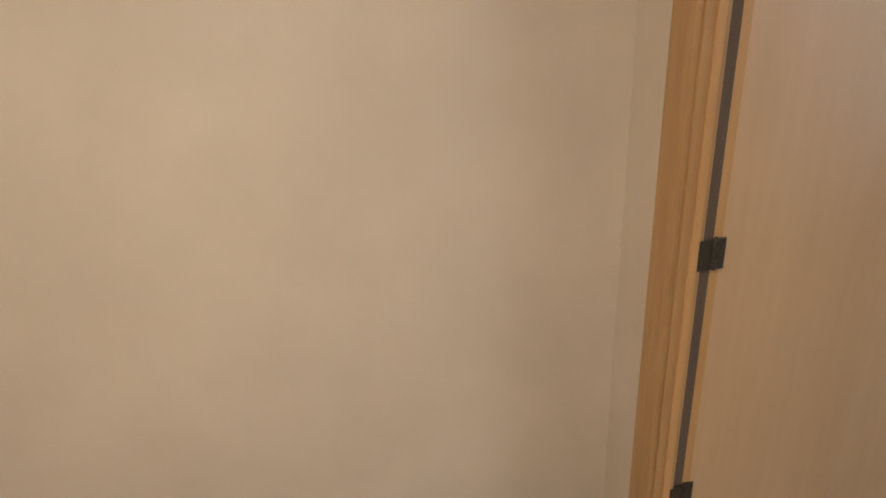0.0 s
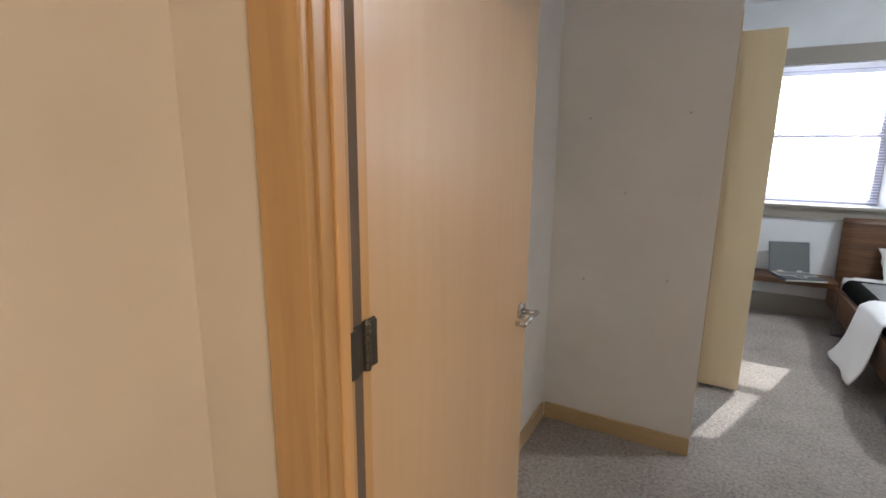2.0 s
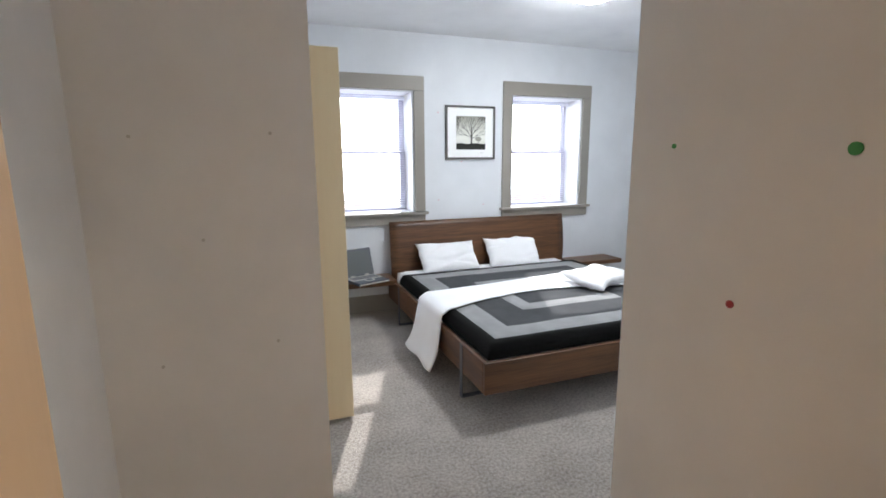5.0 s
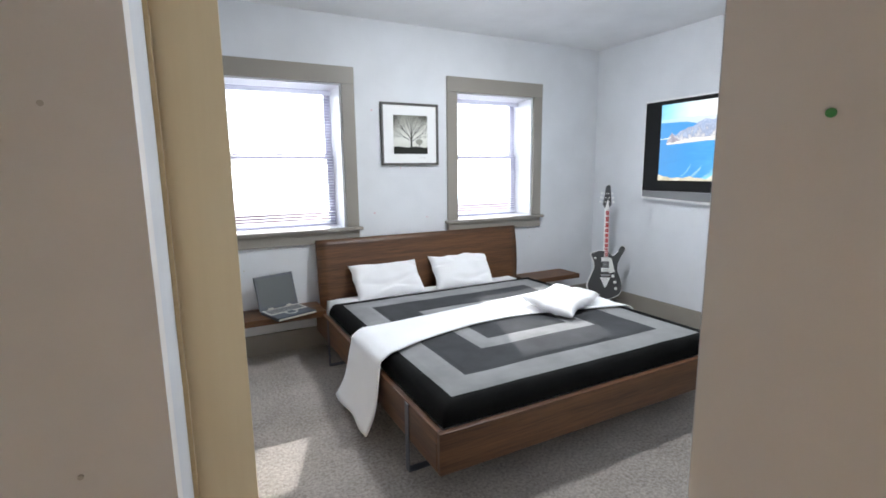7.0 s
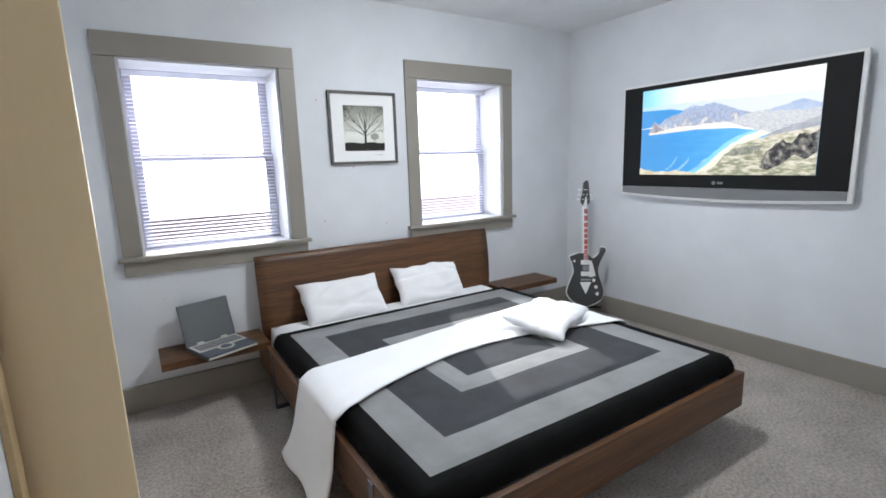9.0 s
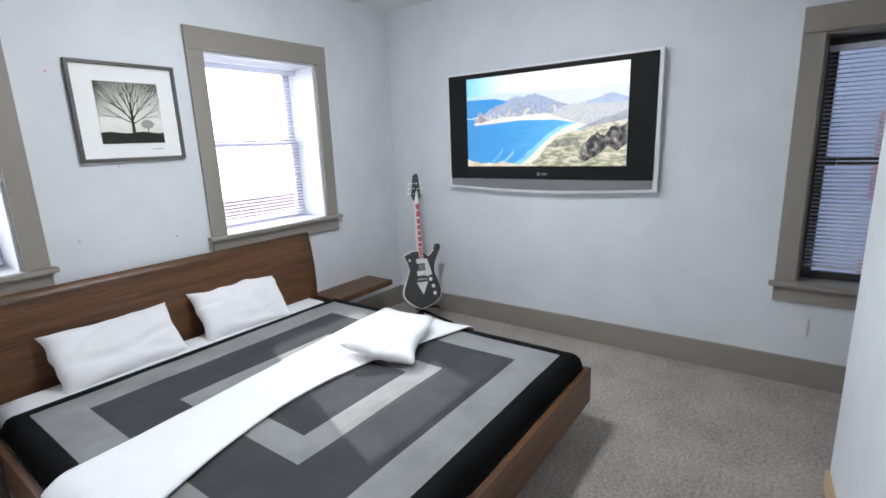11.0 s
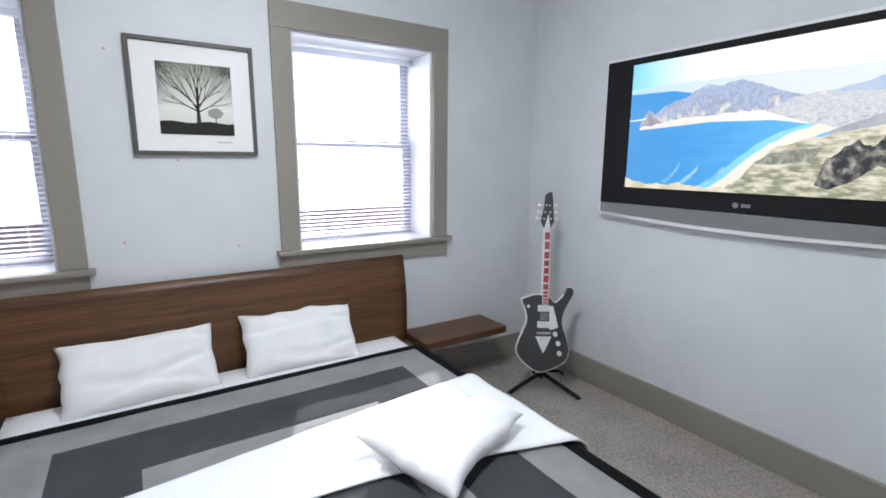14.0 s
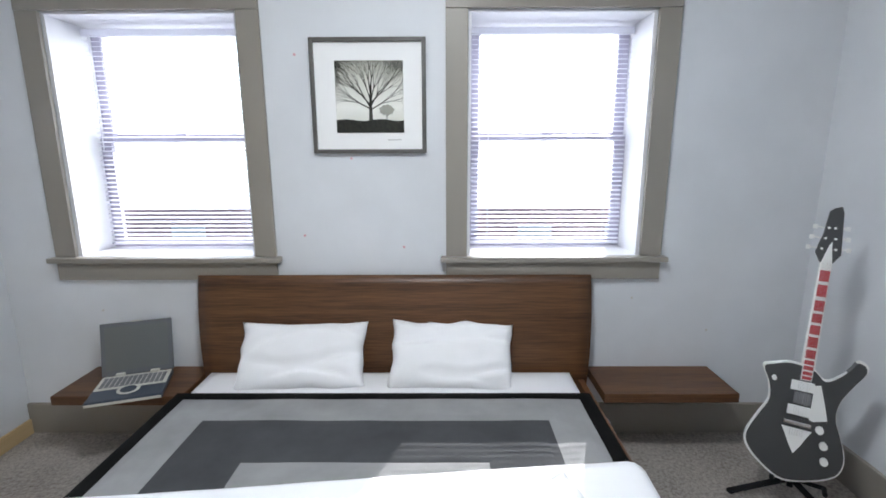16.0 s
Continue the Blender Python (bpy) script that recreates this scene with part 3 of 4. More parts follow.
def pillow(w, h, t, seed, lift=0.0):
    """A soft pillow with pinched, pointed corners and a wavy seam, lying in x and y; lift curls one corner up."""
    bm = bmesh.new()
    n = 32
    grid = {}
    for side in (1, -1):
        for i in range(n + 1):
            for j in range(n + 1):
                a, b = 2 * i / n - 1, 2 * j / n - 1
                rim = i in (0, n) or j in (0, n)
                if rim and side < 0:
                    grid[side, i, j] = grid[1, i, j]
                    continue
                full = max(0.0, (1 - a ** 6) * (1 - b ** 6)) ** 0.5
                pull = 1 + 0.02 * (a * b) ** 4
                x = a * w / 2 * pull * (1 - 0.035 * (1 - b * b) + 0.045 * noise.noise(Vector((b * 2.2, seed, 1 + a))))
                y = b * h / 2 * pull * (1 - 0.045 * (1 - a * a) + 0.07 * noise.noise(Vector((a * 2.6, seed + 3, 2 + b))))
                fold = abs(noise.noise(Vector((x * 2.2 + seed, y * 9, seed * 1.7))))
                wave = 0.014 * noise.noise(Vector((x * 6 + seed, y * 6, seed))) - 0.016 * max(0.0, 0.25 - fold) * 4 * full
                curl = lift * max(0.0, (b - a) / 2 - 0.25) ** 2
                grid[side, i, j] = bm.verts.new((x, y + 0.6 * wave, side * t / 2 * full + (wave if not rim else 0.5 * wave) + curl))
        for i in range(n):
            for j in range(n):
                q = [grid[side, i, j], grid[side, i + 1, j], grid[side, i + 1, j + 1], grid[side, i, j + 1]]
                if len(set(q)) == 4:
                    bm.faces.new(q if side > 0 else q[::-1])
    bmesh.ops.recalc_face_normals(bm, faces=bm.faces)
    return bm


solid("pillow", pillow(0.60, 0.33, 0.135, 1.0), WHITE_CLOTH, "white pillow leaning on the walnut headboard", "pillow", "pillows at the headboard", place=pose(-2.508, -0.195, 0.540, 50, 0, 2), soft=True)
solid("pillow", pillow(0.58, 0.33, 0.135, 5.0), WHITE_CLOTH, "white pillow with a raised corner leaning on the headboard", "pillow", "pillows at the headboard", place=pose(-1.797, -0.195, 0.540, 50, 2, -1), soft=True)
solid("cushion", pillow(0.50, 0.37, 0.095, 9.0, 0.10), WHITE_CLOTH, "white square cushion lying on the throw", "cushion", place=pose(-1.620, -1.305, 0.513, 3, -4, 24), soft=True)

# ---------------------------------------------------------------- laptop
lap = thing("laptop", (-3.325, -0.225, 0.3805), "open grey and dark blue laptop on the bedside shelf", "laptop", turn=19)
LAP = material("dark_slate_plastic", (0.06, 0.075, 0.10), 0.4)
LID = material("grey_laptop_lid", (0.13, 0.14, 0.155), 0.4)
CREAM = material("cream_plastic", (0.66, 0.65, 0.58), 0.45)
lb = part("base", boxes(((-0.155, -0.135, 0.0), (0.155, 0.135, 0.022)), bev=0.004), LAP, lap)
part("keyboard_deck", boxes(((-0.150, -0.02, 0.022), (0.150, 0.128, 0.0245)), bev=0.001), CREAM, lb, "cream keyboard surround")
part("palm_rest", boxes(((-0.150, -0.130, 0.022), (0.150, -0.022, 0.0240)), bev=0.001), LAP, lb)
part("touchpad_ring", rods(((0, -0.045, 0.0242), (0, -0.045, 0.0262), 0.048), seg=28), CREAM, lb)
part("touchpad", rods(((0, -0.045, 0.0263), (0, -0.045, 0.0272), 0.034), seg=28), LAP, lb)
part("front_trim", boxes(((-0.152, -0.1395, 0.004), (0.152, -0.1352, 0.016)), bev=0.001), CREAM, lb)
KEY = mesh_of("key", boxes(((-0.0085, -0.0085, 0), (0.0085, 0.0085, 0.003)), bev=0.0012), GREY_PLASTIC)
for r in range(5):
    for c in range(13):
        k = new("key", KEY)
        k.parent, k.location = lb, (-0.126 + c * 0.021, 0.008 + r * 0.0215, 0.0246)


def tilted(bm):
    bmesh.ops.transform(bm, matrix=pose(0, 0.132, 0.024, -16), verts=bm.verts)
    return bm


ll = part("screen_lid", tilted(boxes(((-0.158, 0.0, 0.0), (0.158, 0.016, 0.26)), bev=0.004)), LID, lap)
part("display", tilted(boxes(((-0.138, -0.0012, 0.025), (0.138, -0.0002, 0.24)))), material("dark_display", (0.14, 0.15, 0.15), 0.3), ll, "switched-off grey display")
part("latch", tilted(boxes(((-0.022, -0.003, 0.258), (0.022, 0.008, 0.265)), bev=0.001)), CREAM, ll)
for x in (-0.075, 0.075):
    part("hinge", boxes(((x - 0.02, 0.117, 0.0246), (x + 0.02, 0.138, 0.036)), bev=0.003), CREAM, lap)

# ---------------------------------------------------------------- framed print
pic = thing("framed_picture", (-2.182, NORTH, 1.481), "framed black and white tree print with white mat", "picture")
PW, PH = 0.536, 0.520
hw = PW / 2
part("frame", boxes(((-hw, -0.026, 0), (-hw + 0.019, -0.002, PH)), ((hw - 0.019, -0.026, 0), (hw, -0.002, PH)), ((-hw + 0.019, -0.026, 0), (hw - 0.019, -0.002, 0.019)), ((-hw + 0.019, -0.026, PH - 0.019), (hw - 0.019, -0.002, PH)), bev=0.003), FRAME_GREY, pic)
part("mat_board", boxes(((-hw + 0.012, -0.012, 0.012), (hw - 0.012, -0.003, PH - 0.012))), MAT_BOARD, pic)
PRINT = material("print_sky", (0.6, 0.6, 0.54), 0.7)
pv = coords(PRINT)
pg = node(PRINT, "ShaderNodeSeparateXYZ")
join(PRINT, pv, pg.inputs[0])
join(PRINT, ramp(PRINT, calc(PRINT, "MULTIPLY", pg.outputs[2], 2.6), [(0.25, (0.66, 0.66, 0.58)), (0.55, (0.88, 0.88, 0.82)), (1.0, (0.60, 0.60, 0.52))]), base(PRINT))
S0, S1, Z0, Z1 = -0.155, 0.163, 0.096, 0.420
photo = part("print", boxes(((S0, -0.0145, Z0), (S1, -0.0122, Z1))), PRINT, pic, "sepia toned photographic print")
LAWN = material("print_dark_grass", (0.02, 0.021, 0.013), 0.7)
lv2 = coords(LAWN)
join(LAWN, ramp(LAWN, noise_of(LAWN, lv2, 60.0, 3), [(0.3, (0.004, 0.004, 0.003)), (0.7, (0.022, 0.023, 0.014))]), base(LAWN))
edge_pts = [(S0 + (S1 - S0) * k / 24, Z0 + 0.058 + 0.004 * math.sin(k * 0.5) + 0.002 * noise.noise(Vector((k * 0.9, 0, 0)))) for k in range(25)]
part("printed_grass", slab([(S0, Z0), (S1, Z0)] + edge_pts[::-1], -0.0158, -0.0146), LAWN, photo)
rng = random.Random(7)


def twig(bm, p, way, r, length, depth, limit):
    """A flat printed branch, forking to fine twigs and kept inside the print."""
    q = (p[0] + way[0] * length, p[1] + way[1] * length)
    q = (min(max(q[0], S0 + 0.002), S1 - 0.002), min(max(q[1], Z0 + 0.06), Z1 - 0.002))
    n = (-way[1], way[0])
    r2 = r * 0.66
    f = [bm.verts.new((p[0] + n[0] * r, limit, p[1] + n[1] * r)), bm.verts.new((p[0] - n[0] * r, limit, p[1] - n[1] * r)), bm.verts.new((q[0] - n[0] * r2, limit, q[1] - n[1] * r2)), bm.verts.new((q[0] + n[0] * r2, limit, q[1] + n[1] * r2))]
    bm.faces.new(f)
    if depth == 0:
        return
    for k in range(2 if depth < 5 else 3):
        turn = rng.uniform(0.06, 0.34) * (-1, 1, 0.15)[k]
        c, s = math.cos(turn), math.sin(turn)
        w = (way[0] * c - way[1] * s, way[0] * s + way[1] * c)
        twig(bm, q, w, max(r2 * (0.8 if k < 2 else 0.62), 0.0004), length * rng.uniform(0.72, 0.95), depth - 1, limit)


tree = bmesh.new()
tx = 0.008
twig(tree, (tx, Z0 + 0.055), (0, 1), 0.0095, 0.065, 0, -0.0166)
twig(tree, (tx, Z0 + 0.117), (0.03, 1), 0.0062, 0.10, 0, -0.0166)
for a, h in ((-62, 0.108), (-43, 0.126), (-30, 0.112), (-18, 0.150), (-7, 0.180), (8, 0.190), (17, 0.145), (30, 0.118), (46, 0.134), (60, 0.104)):
    w = (math.sin(radians(a)), math.cos(radians(a)))
    twig(tree, (tx, Z0 + h), w, 0.0030, 0.060 - 0.10 * max(0, h - 0.13), 6, -0.0166)
part("printed_tree", tree, material("print_branches", (0.045, 0.045, 0.034), 0.7), photo)
small = bmesh.new()
box(small, (0.081, -0.0163, Z0 + 0.055), (0.085, -0.0147, Z0 + 0.082))
part("printed_small_trunk", small, bpy.data.materials["print_branches"], photo)
crown = smooth_outline([(0.083 + 0.034 * math.cos(a) * (1 + 0.10 * math.sin(7 * a + 1)), Z0 + 0.103 + 0.024 * math.sin(a) * (1 + 0.12 * math.cos(9 * a))) for a in (2 * math.pi * k / 26 for k in range(26))], 3)
part("printed_small_tree", slab(crown, -0.0163, -0.0147), material("print_far_tree", (0.36, 0.36, 0.31), 0.7), photo)
part("signature", boxes(((0.085, -0.0128, 0.062), (0.15, -0.0121, 0.064))), FRAME_GREY, pic)

# ---------------------------------------------------------------- television
tv = thing("television", (0, -0.645, 1.120), "wall-mounted flat television with black bezel and white rim showing a bay", "television", turn=-90)
TW, TH = 1.627, 0.918
SILVER = material("white_satin_plastic", (0.90, 0.90, 0.90), 0.35)
part("back_shell", boxes(((0.05, -0.03, 0.06), (TW - 0.05, -0.0015, TH - 0.05)), bev=0.008), GREY_PLASTIC, tv)
rim_low = [(TW * k / 20, 0.028 - 0.030 * math.sin(math.pi * k / 20)) for k in range(21)]
part("rim", slab(rim_low + [(TW, TH), (0, TH)], -0.060, -0.0305, "y", 0.003), SILVER, tv, "thin white outer rim")
part("bezel", boxes(((0.012, -0.0675, 0.100), (TW - 0.024, -0.0602, TH - 0.016)), bev=0.003), BLACK, tv, "wide black bezel")
band = [(0.016 + (TW - 0.044) * k / 20, 0.046 - 0.026 * math.sin(math.pi * k / 20)) for k in range(21)]
part("speaker_band", slab(band + [(TW - 0.028, 0.099), (0.016, 0.099)], -0.068, -0.0602), GREY_PLASTIC, tv, "grey speaker strip")
part("badge", rods(((0.80, -0.0690, 0.139), (0.80, -0.0676, 0.139), 0.014), seg=20), GREY_PLASTIC, tv)
part("badge", boxes(((0.825, -0.0690, 0.131), (0.868, -0.0676, 0.147)), bev=0.001), GREY_PLASTIC, tv)
U0, U1, V0, V1 = 0.186, 1.430, 0.198, 0.866
sw, sh = U1 - U0, V1 - V0


def lit(name, stops, axis, scale, strength=1.0, mixture=0.35, stretch=(1, 1, 1)):
    """A glowing patch of the television picture, graded along an axis and mottled."""
    m = material(name, (0.02, 0.02, 0.02), 0.3)
    v = coords(m, stretch)
    s = node(m, "ShaderNodeSeparateXYZ")
    join(m, coords(m), s.inputs[0])
    along = calc(m, "DIVIDE", calc(m, "SUBTRACT", s.outputs["XYZ".index(axis)], U0 if axis == "X" else V0), sw if axis == "X" else sh)
    fac = calc(m, "ADD", calc(m, "MULTIPLY", along, 1 - mixture), calc(m, "MULTIPLY", noise_of(m, v, scale, 5, 0.6), mixture))
    b = m.node_tree.nodes["Principled BSDF"]
    join(m, ramp(m, fac, stops), b.inputs["Emission Color"])
    b.inputs["Emission Strength"].default_value = strength * 0.68
    return m


def patch(name, pts, layer, mat):
    """A flat patch of the picture from points in fractions of the screen."""
    out = [(U0 + min(max(u, 0.0), 1.0) * sw, V0 + min(max(v, 0.0), 1.0) * sh) for u, v in pts]
    return part(name, slab(out, -0.0695 - 0.0005 * layer - 0.0004, -0.0695 - 0.0005 * layer), mat, screen)


def ridge(points, rough, seed, steps=10):
    out = []
    for p, q in zip(points, points[1:]):
        for k in range(steps):
            t = k / steps
            u, v = p[0] + (q[0] - p[0]) * t, p[1] + (q[1] - p[1]) * t
            out.append((u, v + rough * noise.noise(Vector((u * 22 + seed, seed, 0))) + rough * 0.5 * noise.noise(Vector((u * 60 + seed, seed, 5)))))
    return out + [points[-1]]


screen = part("screen", boxes(((U0 - 0.002, -0.0694, V0 - 0.002), (U1 + 0.002, -0.0676, V1 + 0.002))), BLACK, tv)
patch("sky_image", [(0, 0.6), (1, 0.6), (1, 1), (0, 1)], 0, lit("screen_sky", [(0.02, (0.10, 0.48, 0.82)), (0.16, (0.34, 0.74, 0.98)), (0.32, (0.78, 0.95, 1.0)), (0.50, (1.0, 1.0, 1.0))], "X", 2.2, 1.1, 0.22, (1, 1, 3)))
patch("haze_image", ridge([(0, 0.80), (0.2, 0.81), (0.5, 0.80), (0.8, 0.78), (1, 0.78)], 0.01, 31) + [(1, 0.6), (0, 0.6)], 1, lit("screen_haze", [(0.05, (0.40, 0.78, 0.96)), (0.35, (0.76, 0.90, 0.98)), (0.6, (0.86, 0.92, 0.97))], "X", 4.0, 0.92, 0.3, (1, 1, 4)))
patch("sea_image", [(0, 0), (1, 0), (1, 0.60), (0.5, 0.64), (0.2, 0.755), (0, 0.762)], 2, lit("screen_sea", [(0.15, (0.04, 0.30, 0.72)), (0.35, (0.045, 0.34, 0.80)), (0.55, (0.10, 0.46, 0.90)), (0.75, (0.20, 0.62, 0.95))], "X", 5.0, 1.0, 0.35, (1, 1, 4)))
patch("far_hill_image", ridge([(0.60, 0.62), (0.76, 0.645), (0.84, 0.68), (0.91, 0.718), (0.96, 0.69), (1.0, 0.66)], 0.008, 2) + [(1, 0.5), (0.6, 0.5)], 3, lit("screen_far_hill", [(0.46, (0.86, 0.90, 0.96)), (0.56, (0.55, 0.66, 0.86)), (0.66, (0.42, 0.55, 0.80))], "Z", 18.0, 0.95, 0.3))
patch("mountain_image", ridge([(0.055, 0.50), (0.075, 0.58), (0.095, 0.63), (0.125, 0.59), (0.17, 0.645), (0.22, 0.68), (0.263, 0.70), (0.31, 0.745), (0.345, 0.775), (0.40, 0.755), (0.466, 0.775), (0.534, 0.735), (0.60, 0.68), (0.68, 0.63)], 0.012, 7) + [(0.70, 0.52), (0.55, 0.525), (0.37, 0.535), (0.2, 0.52), (0.07, 0.485)], 4, lit("screen_mountain", [(0.47, (0.90, 0.88, 0.86)), (0.52, (0.62, 0.62, 0.68)), (0.56, (0.34, 0.42, 0.60)), (0.60, (0.50, 0.58, 0.78)), (0.65, (0.36, 0.46, 0.68)), (0.70, (0.58, 0.68, 0.88))], "Z", 16.0, 0.95, 0.45, (1.6, 1, 1)))
patch("headland_image", ridge([(0.055, 0.495), (0.075, 0.57), (0.092, 0.62), (0.12, 0.57), (0.16, 0.52)], 0.01, 17) + [(0.15, 0.50), (0.07, 0.485)], 5, lit("screen_headland", [(0.4, (0.22, 0.20, 0.28)), (0.6, (0.52, 0.48, 0.54))], "Z", 30.0, 0.9, 0.6))
patch("surf_image", ridge([(0.0, 0.555), (0.05, 0.56), (0.09, 0.575)], 0.008, 41, 5) + [(0.08, 0.55), (0.0, 0.545)], 5, lit("screen_surf", [(0.2, (0.80, 0.92, 1.0)), (0.8, (1.0, 1.0, 1.0))], "X", 20.0, 1.0, 0.5))
patch("sand_image", ridge([(0.05, 0.49), (0.14, 0.515), (0.26, 0.545), (0.37, 0.55), (0.50, 0.56), (0.62, 0.56), (0.75, 0.53)], 0.014, 3) + [(0.76, 0.44), (0.68, 0.46), (0.59, 0.49), (0.37, 0.503), (0.2, 0.485), (0.06, 0.472)], 6, lit("screen_sand", [(0.3, (0.88, 0.82, 0.74)), (0.6, (1.0, 0.98, 0.94))], "X", 24.0, 1.0, 0.6))
patch("town_image", ridge([(0.56, 0.55), (0.64, 0.62), (0.74, 0.645), (0.86, 0.62), (1.0, 0.62)], 0.012, 12) + [(1, 0.40), (0.84, 0.38), (0.74, 0.40), (0.70, 0.46)], 7, lit("screen_town", [(0.42, (0.52, 0.58, 0.70)), (0.50, (0.92, 0.92, 0.92)), (0.56, (0.62, 0.68, 0.80)), (0.62, (0.92, 0.94, 0.98))], "Z", 26.0, 0.84, 0.6, (1, 1, 3)))
patch("slope_image", ridge([(0.76, 0.40), (0.83, 0.455), (0.92, 0.50), (1.0, 0.55)], 0.008, 21) + [(1, 0.36), (0.8, 0.34)], 8, lit("screen_slope", [(0.3, (0.34, 0.37, 0.46)), (0.7, (0.66, 0.67, 0.72))], "Z", 20.0, 0.9, 0.6))
patch("shallow_image", ridge([(0.30, 0.0), (0.40, 0.10), (0.47, 0.22), (0.54, 0.33), (0.61, 0.405), (0.70, 0.455)], 0.008, 44) + [(0.76, 0.42), (0.66, 0.36), (0.58, 0.28), (0.50, 0.14), (0.42, 0.0)], 8, lit("screen_shallow", [(0.2, (0.20, 0.66, 0.90)), (0.8, (0.50, 0.86, 0.98))], "Z", 14.0, 1.0, 0.4))
patch("beach_image", ridge([(0.36, 0.0), (0.44, 0.10), (0.507, 0.22), (0.575, 0.32), (0.64, 0.39), (0.73, 0.45)], 0.012, 4) + [(0.78, 0.42), (0.68, 0.34), (0.60, 0.27), (0.53, 0.13), (0.47, 0.0)], 9, lit("screen_beach", [(0.2, (0.86, 0.82, 0.70)), (0.8, (1.0, 0.99, 0.95))], "Z", 16.0, 1.0, 0.5))
patch("coast_image", ridge([(0.42, 0.0), (0.50, 0.10), (0.55, 0.22), (0.60, 0.30), (0.68, 0.35), (0.78, 0.39), (0.88, 0.42), (1.0, 0.46)], 0.014, 5) + [(1, 0), (0.4, 0)], 10, lit("screen_coast", [(0.34, (0.28, 0.31, 0.20)), (0.41, (0.50, 0.50, 0.36)), (0.47, (0.74, 0.70, 0.55)), (0.54, (0.92, 0.88, 0.78))], "Z", 15.0, 0.9, 0.82, (1, 1, 3)))
patch("scrub_image", ridge([(0.54, 0.21), (0.60, 0.275), (0.68, 0.30), (0.75, 0.30)], 0.02, 51) + [(0.72, 0.22), (0.62, 0.20)], 11, lit("screen_scrub", [(0.40, (0.22, 0.24, 0.20)), (0.58, (0.55, 0.55, 0.46))], "Z", 26.0, 0.9, 0.8))
patch("rock_image", ridge([(0.74, 0.06), (0.76, 0.22), (0.80, 0.30), (0.84, 0.33), (0.88, 0.31), (0.92, 0.40), (0.96, 0.38), (1.0, 0.43)], 0.035, 9) + [(1, 0.22), (0.95, 0.15), (0.90, 0.20), (0.84, 0.10), (0.78, 0.05)], 12, lit("screen_rock", [(0.40, (0.02, 0.022, 0.028)), (0.47, (0.10, 0.10, 0.10)), (0.55, (0.30, 0.28, 0.25)), (0.64, (0.62, 0.58, 0.50))], "Z", 24.0, 0.9, 0.9))
patch("shore_image", ridge([(0.0, 0.085), (0.05, 0.05), (0.16, 0.035), (0.28, 0.05), (0.36, 0.025), (0.44, 0.03)], 0.02, 15) + [(0.5, 0), (0, 0)], 13, lit("screen_shore", [(0.3, (0.62, 0.52, 0.28)), (0.6, (0.95, 0.92, 0.78))], "X", 22.0, 0.95, 0.8))
for k, u in enumerate((0.18, 0.26, 0.36)):
    patch("wake_image", ridge([(u, 0.06), (u + 0.05, 0.13), (u + 0.08, 0.22 - 0.02 * k)], 0.012, 60 + k, 6) + [(u + 0.075, 0.17 - 0.02 * k), (u + 0.045, 0.09), (u + 0.02, 0.05)], 14, lit("screen_wake", [(0.30, (0.16, 0.50, 0.86)), (0.70, (0.62, 0.84, 0.98))], "Z", 22.0, 0.95, 0.85))

# ---------------------------------------------------------------- guitar on its stand
foot_p, head_p = Vector((-0.412, -0.572, 0.165)), Vector((-0.285, -0.428, 1.25))
g_up = (head_p - foot_p).normalized()
g_out = Vector((-0.50, -0.866, 0))
g_out = (g_out - g_up * g_out.dot(g_up)).normalized()
g_right = g_out.cross(g_up) * -1
lean = Matrix((g_right, g_out * -1, g_up)).transposed().to_4x4()
lean.translation = foot_p
guitar = thing("electric_guitar", (0, 0, 0), "dark grey electric guitar with white edging and red fret inlays", "guitar")
guitar.matrix_world = lean
BODY_GREY = material("dark_grey_lacquer", (0.060, 0.061, 0.063), 0.5)
EDGE_WHITE = material("white_binding", (0.90, 0.90, 0.88), 0.4)
RED = material("red_inlay", (0.52, 0.055, 0.065), 0.4)
outline = [(-0.020, 0.0), (-0.085, 0.025), (-0.150, 0.075), (-0.168, 0.125), (-0.135, 0.205), (-0.108, 0.265), (-0.118, 0.325), (-0.142, 0.375), (-0.105, 0.392), (-0.055, 0.405), (0.02, 0.395), (0.062, 0.365), (0.105, 0.390), (0.135, 0.425), (0.150, 0.448), (0.175, 0.440), (0.178, 0.415), (0.150, 0.370), (0.118, 0.310), (0.112, 0.250), (0.140, 0.180), (0.158, 0.115), (0.140, 0.060), (0.070, 0.022)]
curve = smooth_outline(outline, 4)
cx = sum(p[0] for p in curve) / len(curve)
cz = sum(p[1] for p in curve) / len(curve)
part("body", slab(curve, -0.018, 0.022, "y", 0.0), BODY_GREY, guitar)
part("binding", slab([(cx + (x - cx) * 1.035, cz + (z - cz) * 1.03) for x, z in curve], -0.013, 0.017, "y"), EDGE_WHITE, guitar, "white edge binding")
part("neck", slab([(-0.023, 0.42), (0.023, 0.42), (0.019, 0.90), (-0.019, 0.90)], -0.016, 0.010), EDGE_WHITE, guitar)
part("fretboard", slab([(-0.0185, 0.42), (0.0185, 0.42), (0.0155, 0.885), (-0.0155, 0.885)], -0.0215, -0.0162), EDGE_WHITE, guitar)
zs = [0.385, 0.405, 0.428, 0.452, 0.480, 0.530, 0.588, 0.640, 0.692, 0.755, 0.822]
hs = [0.014, 0.015, 0.017, 0.018, 0.036, 0.044, 0.038, 0.038, 0.044, 0.050, 0.046]
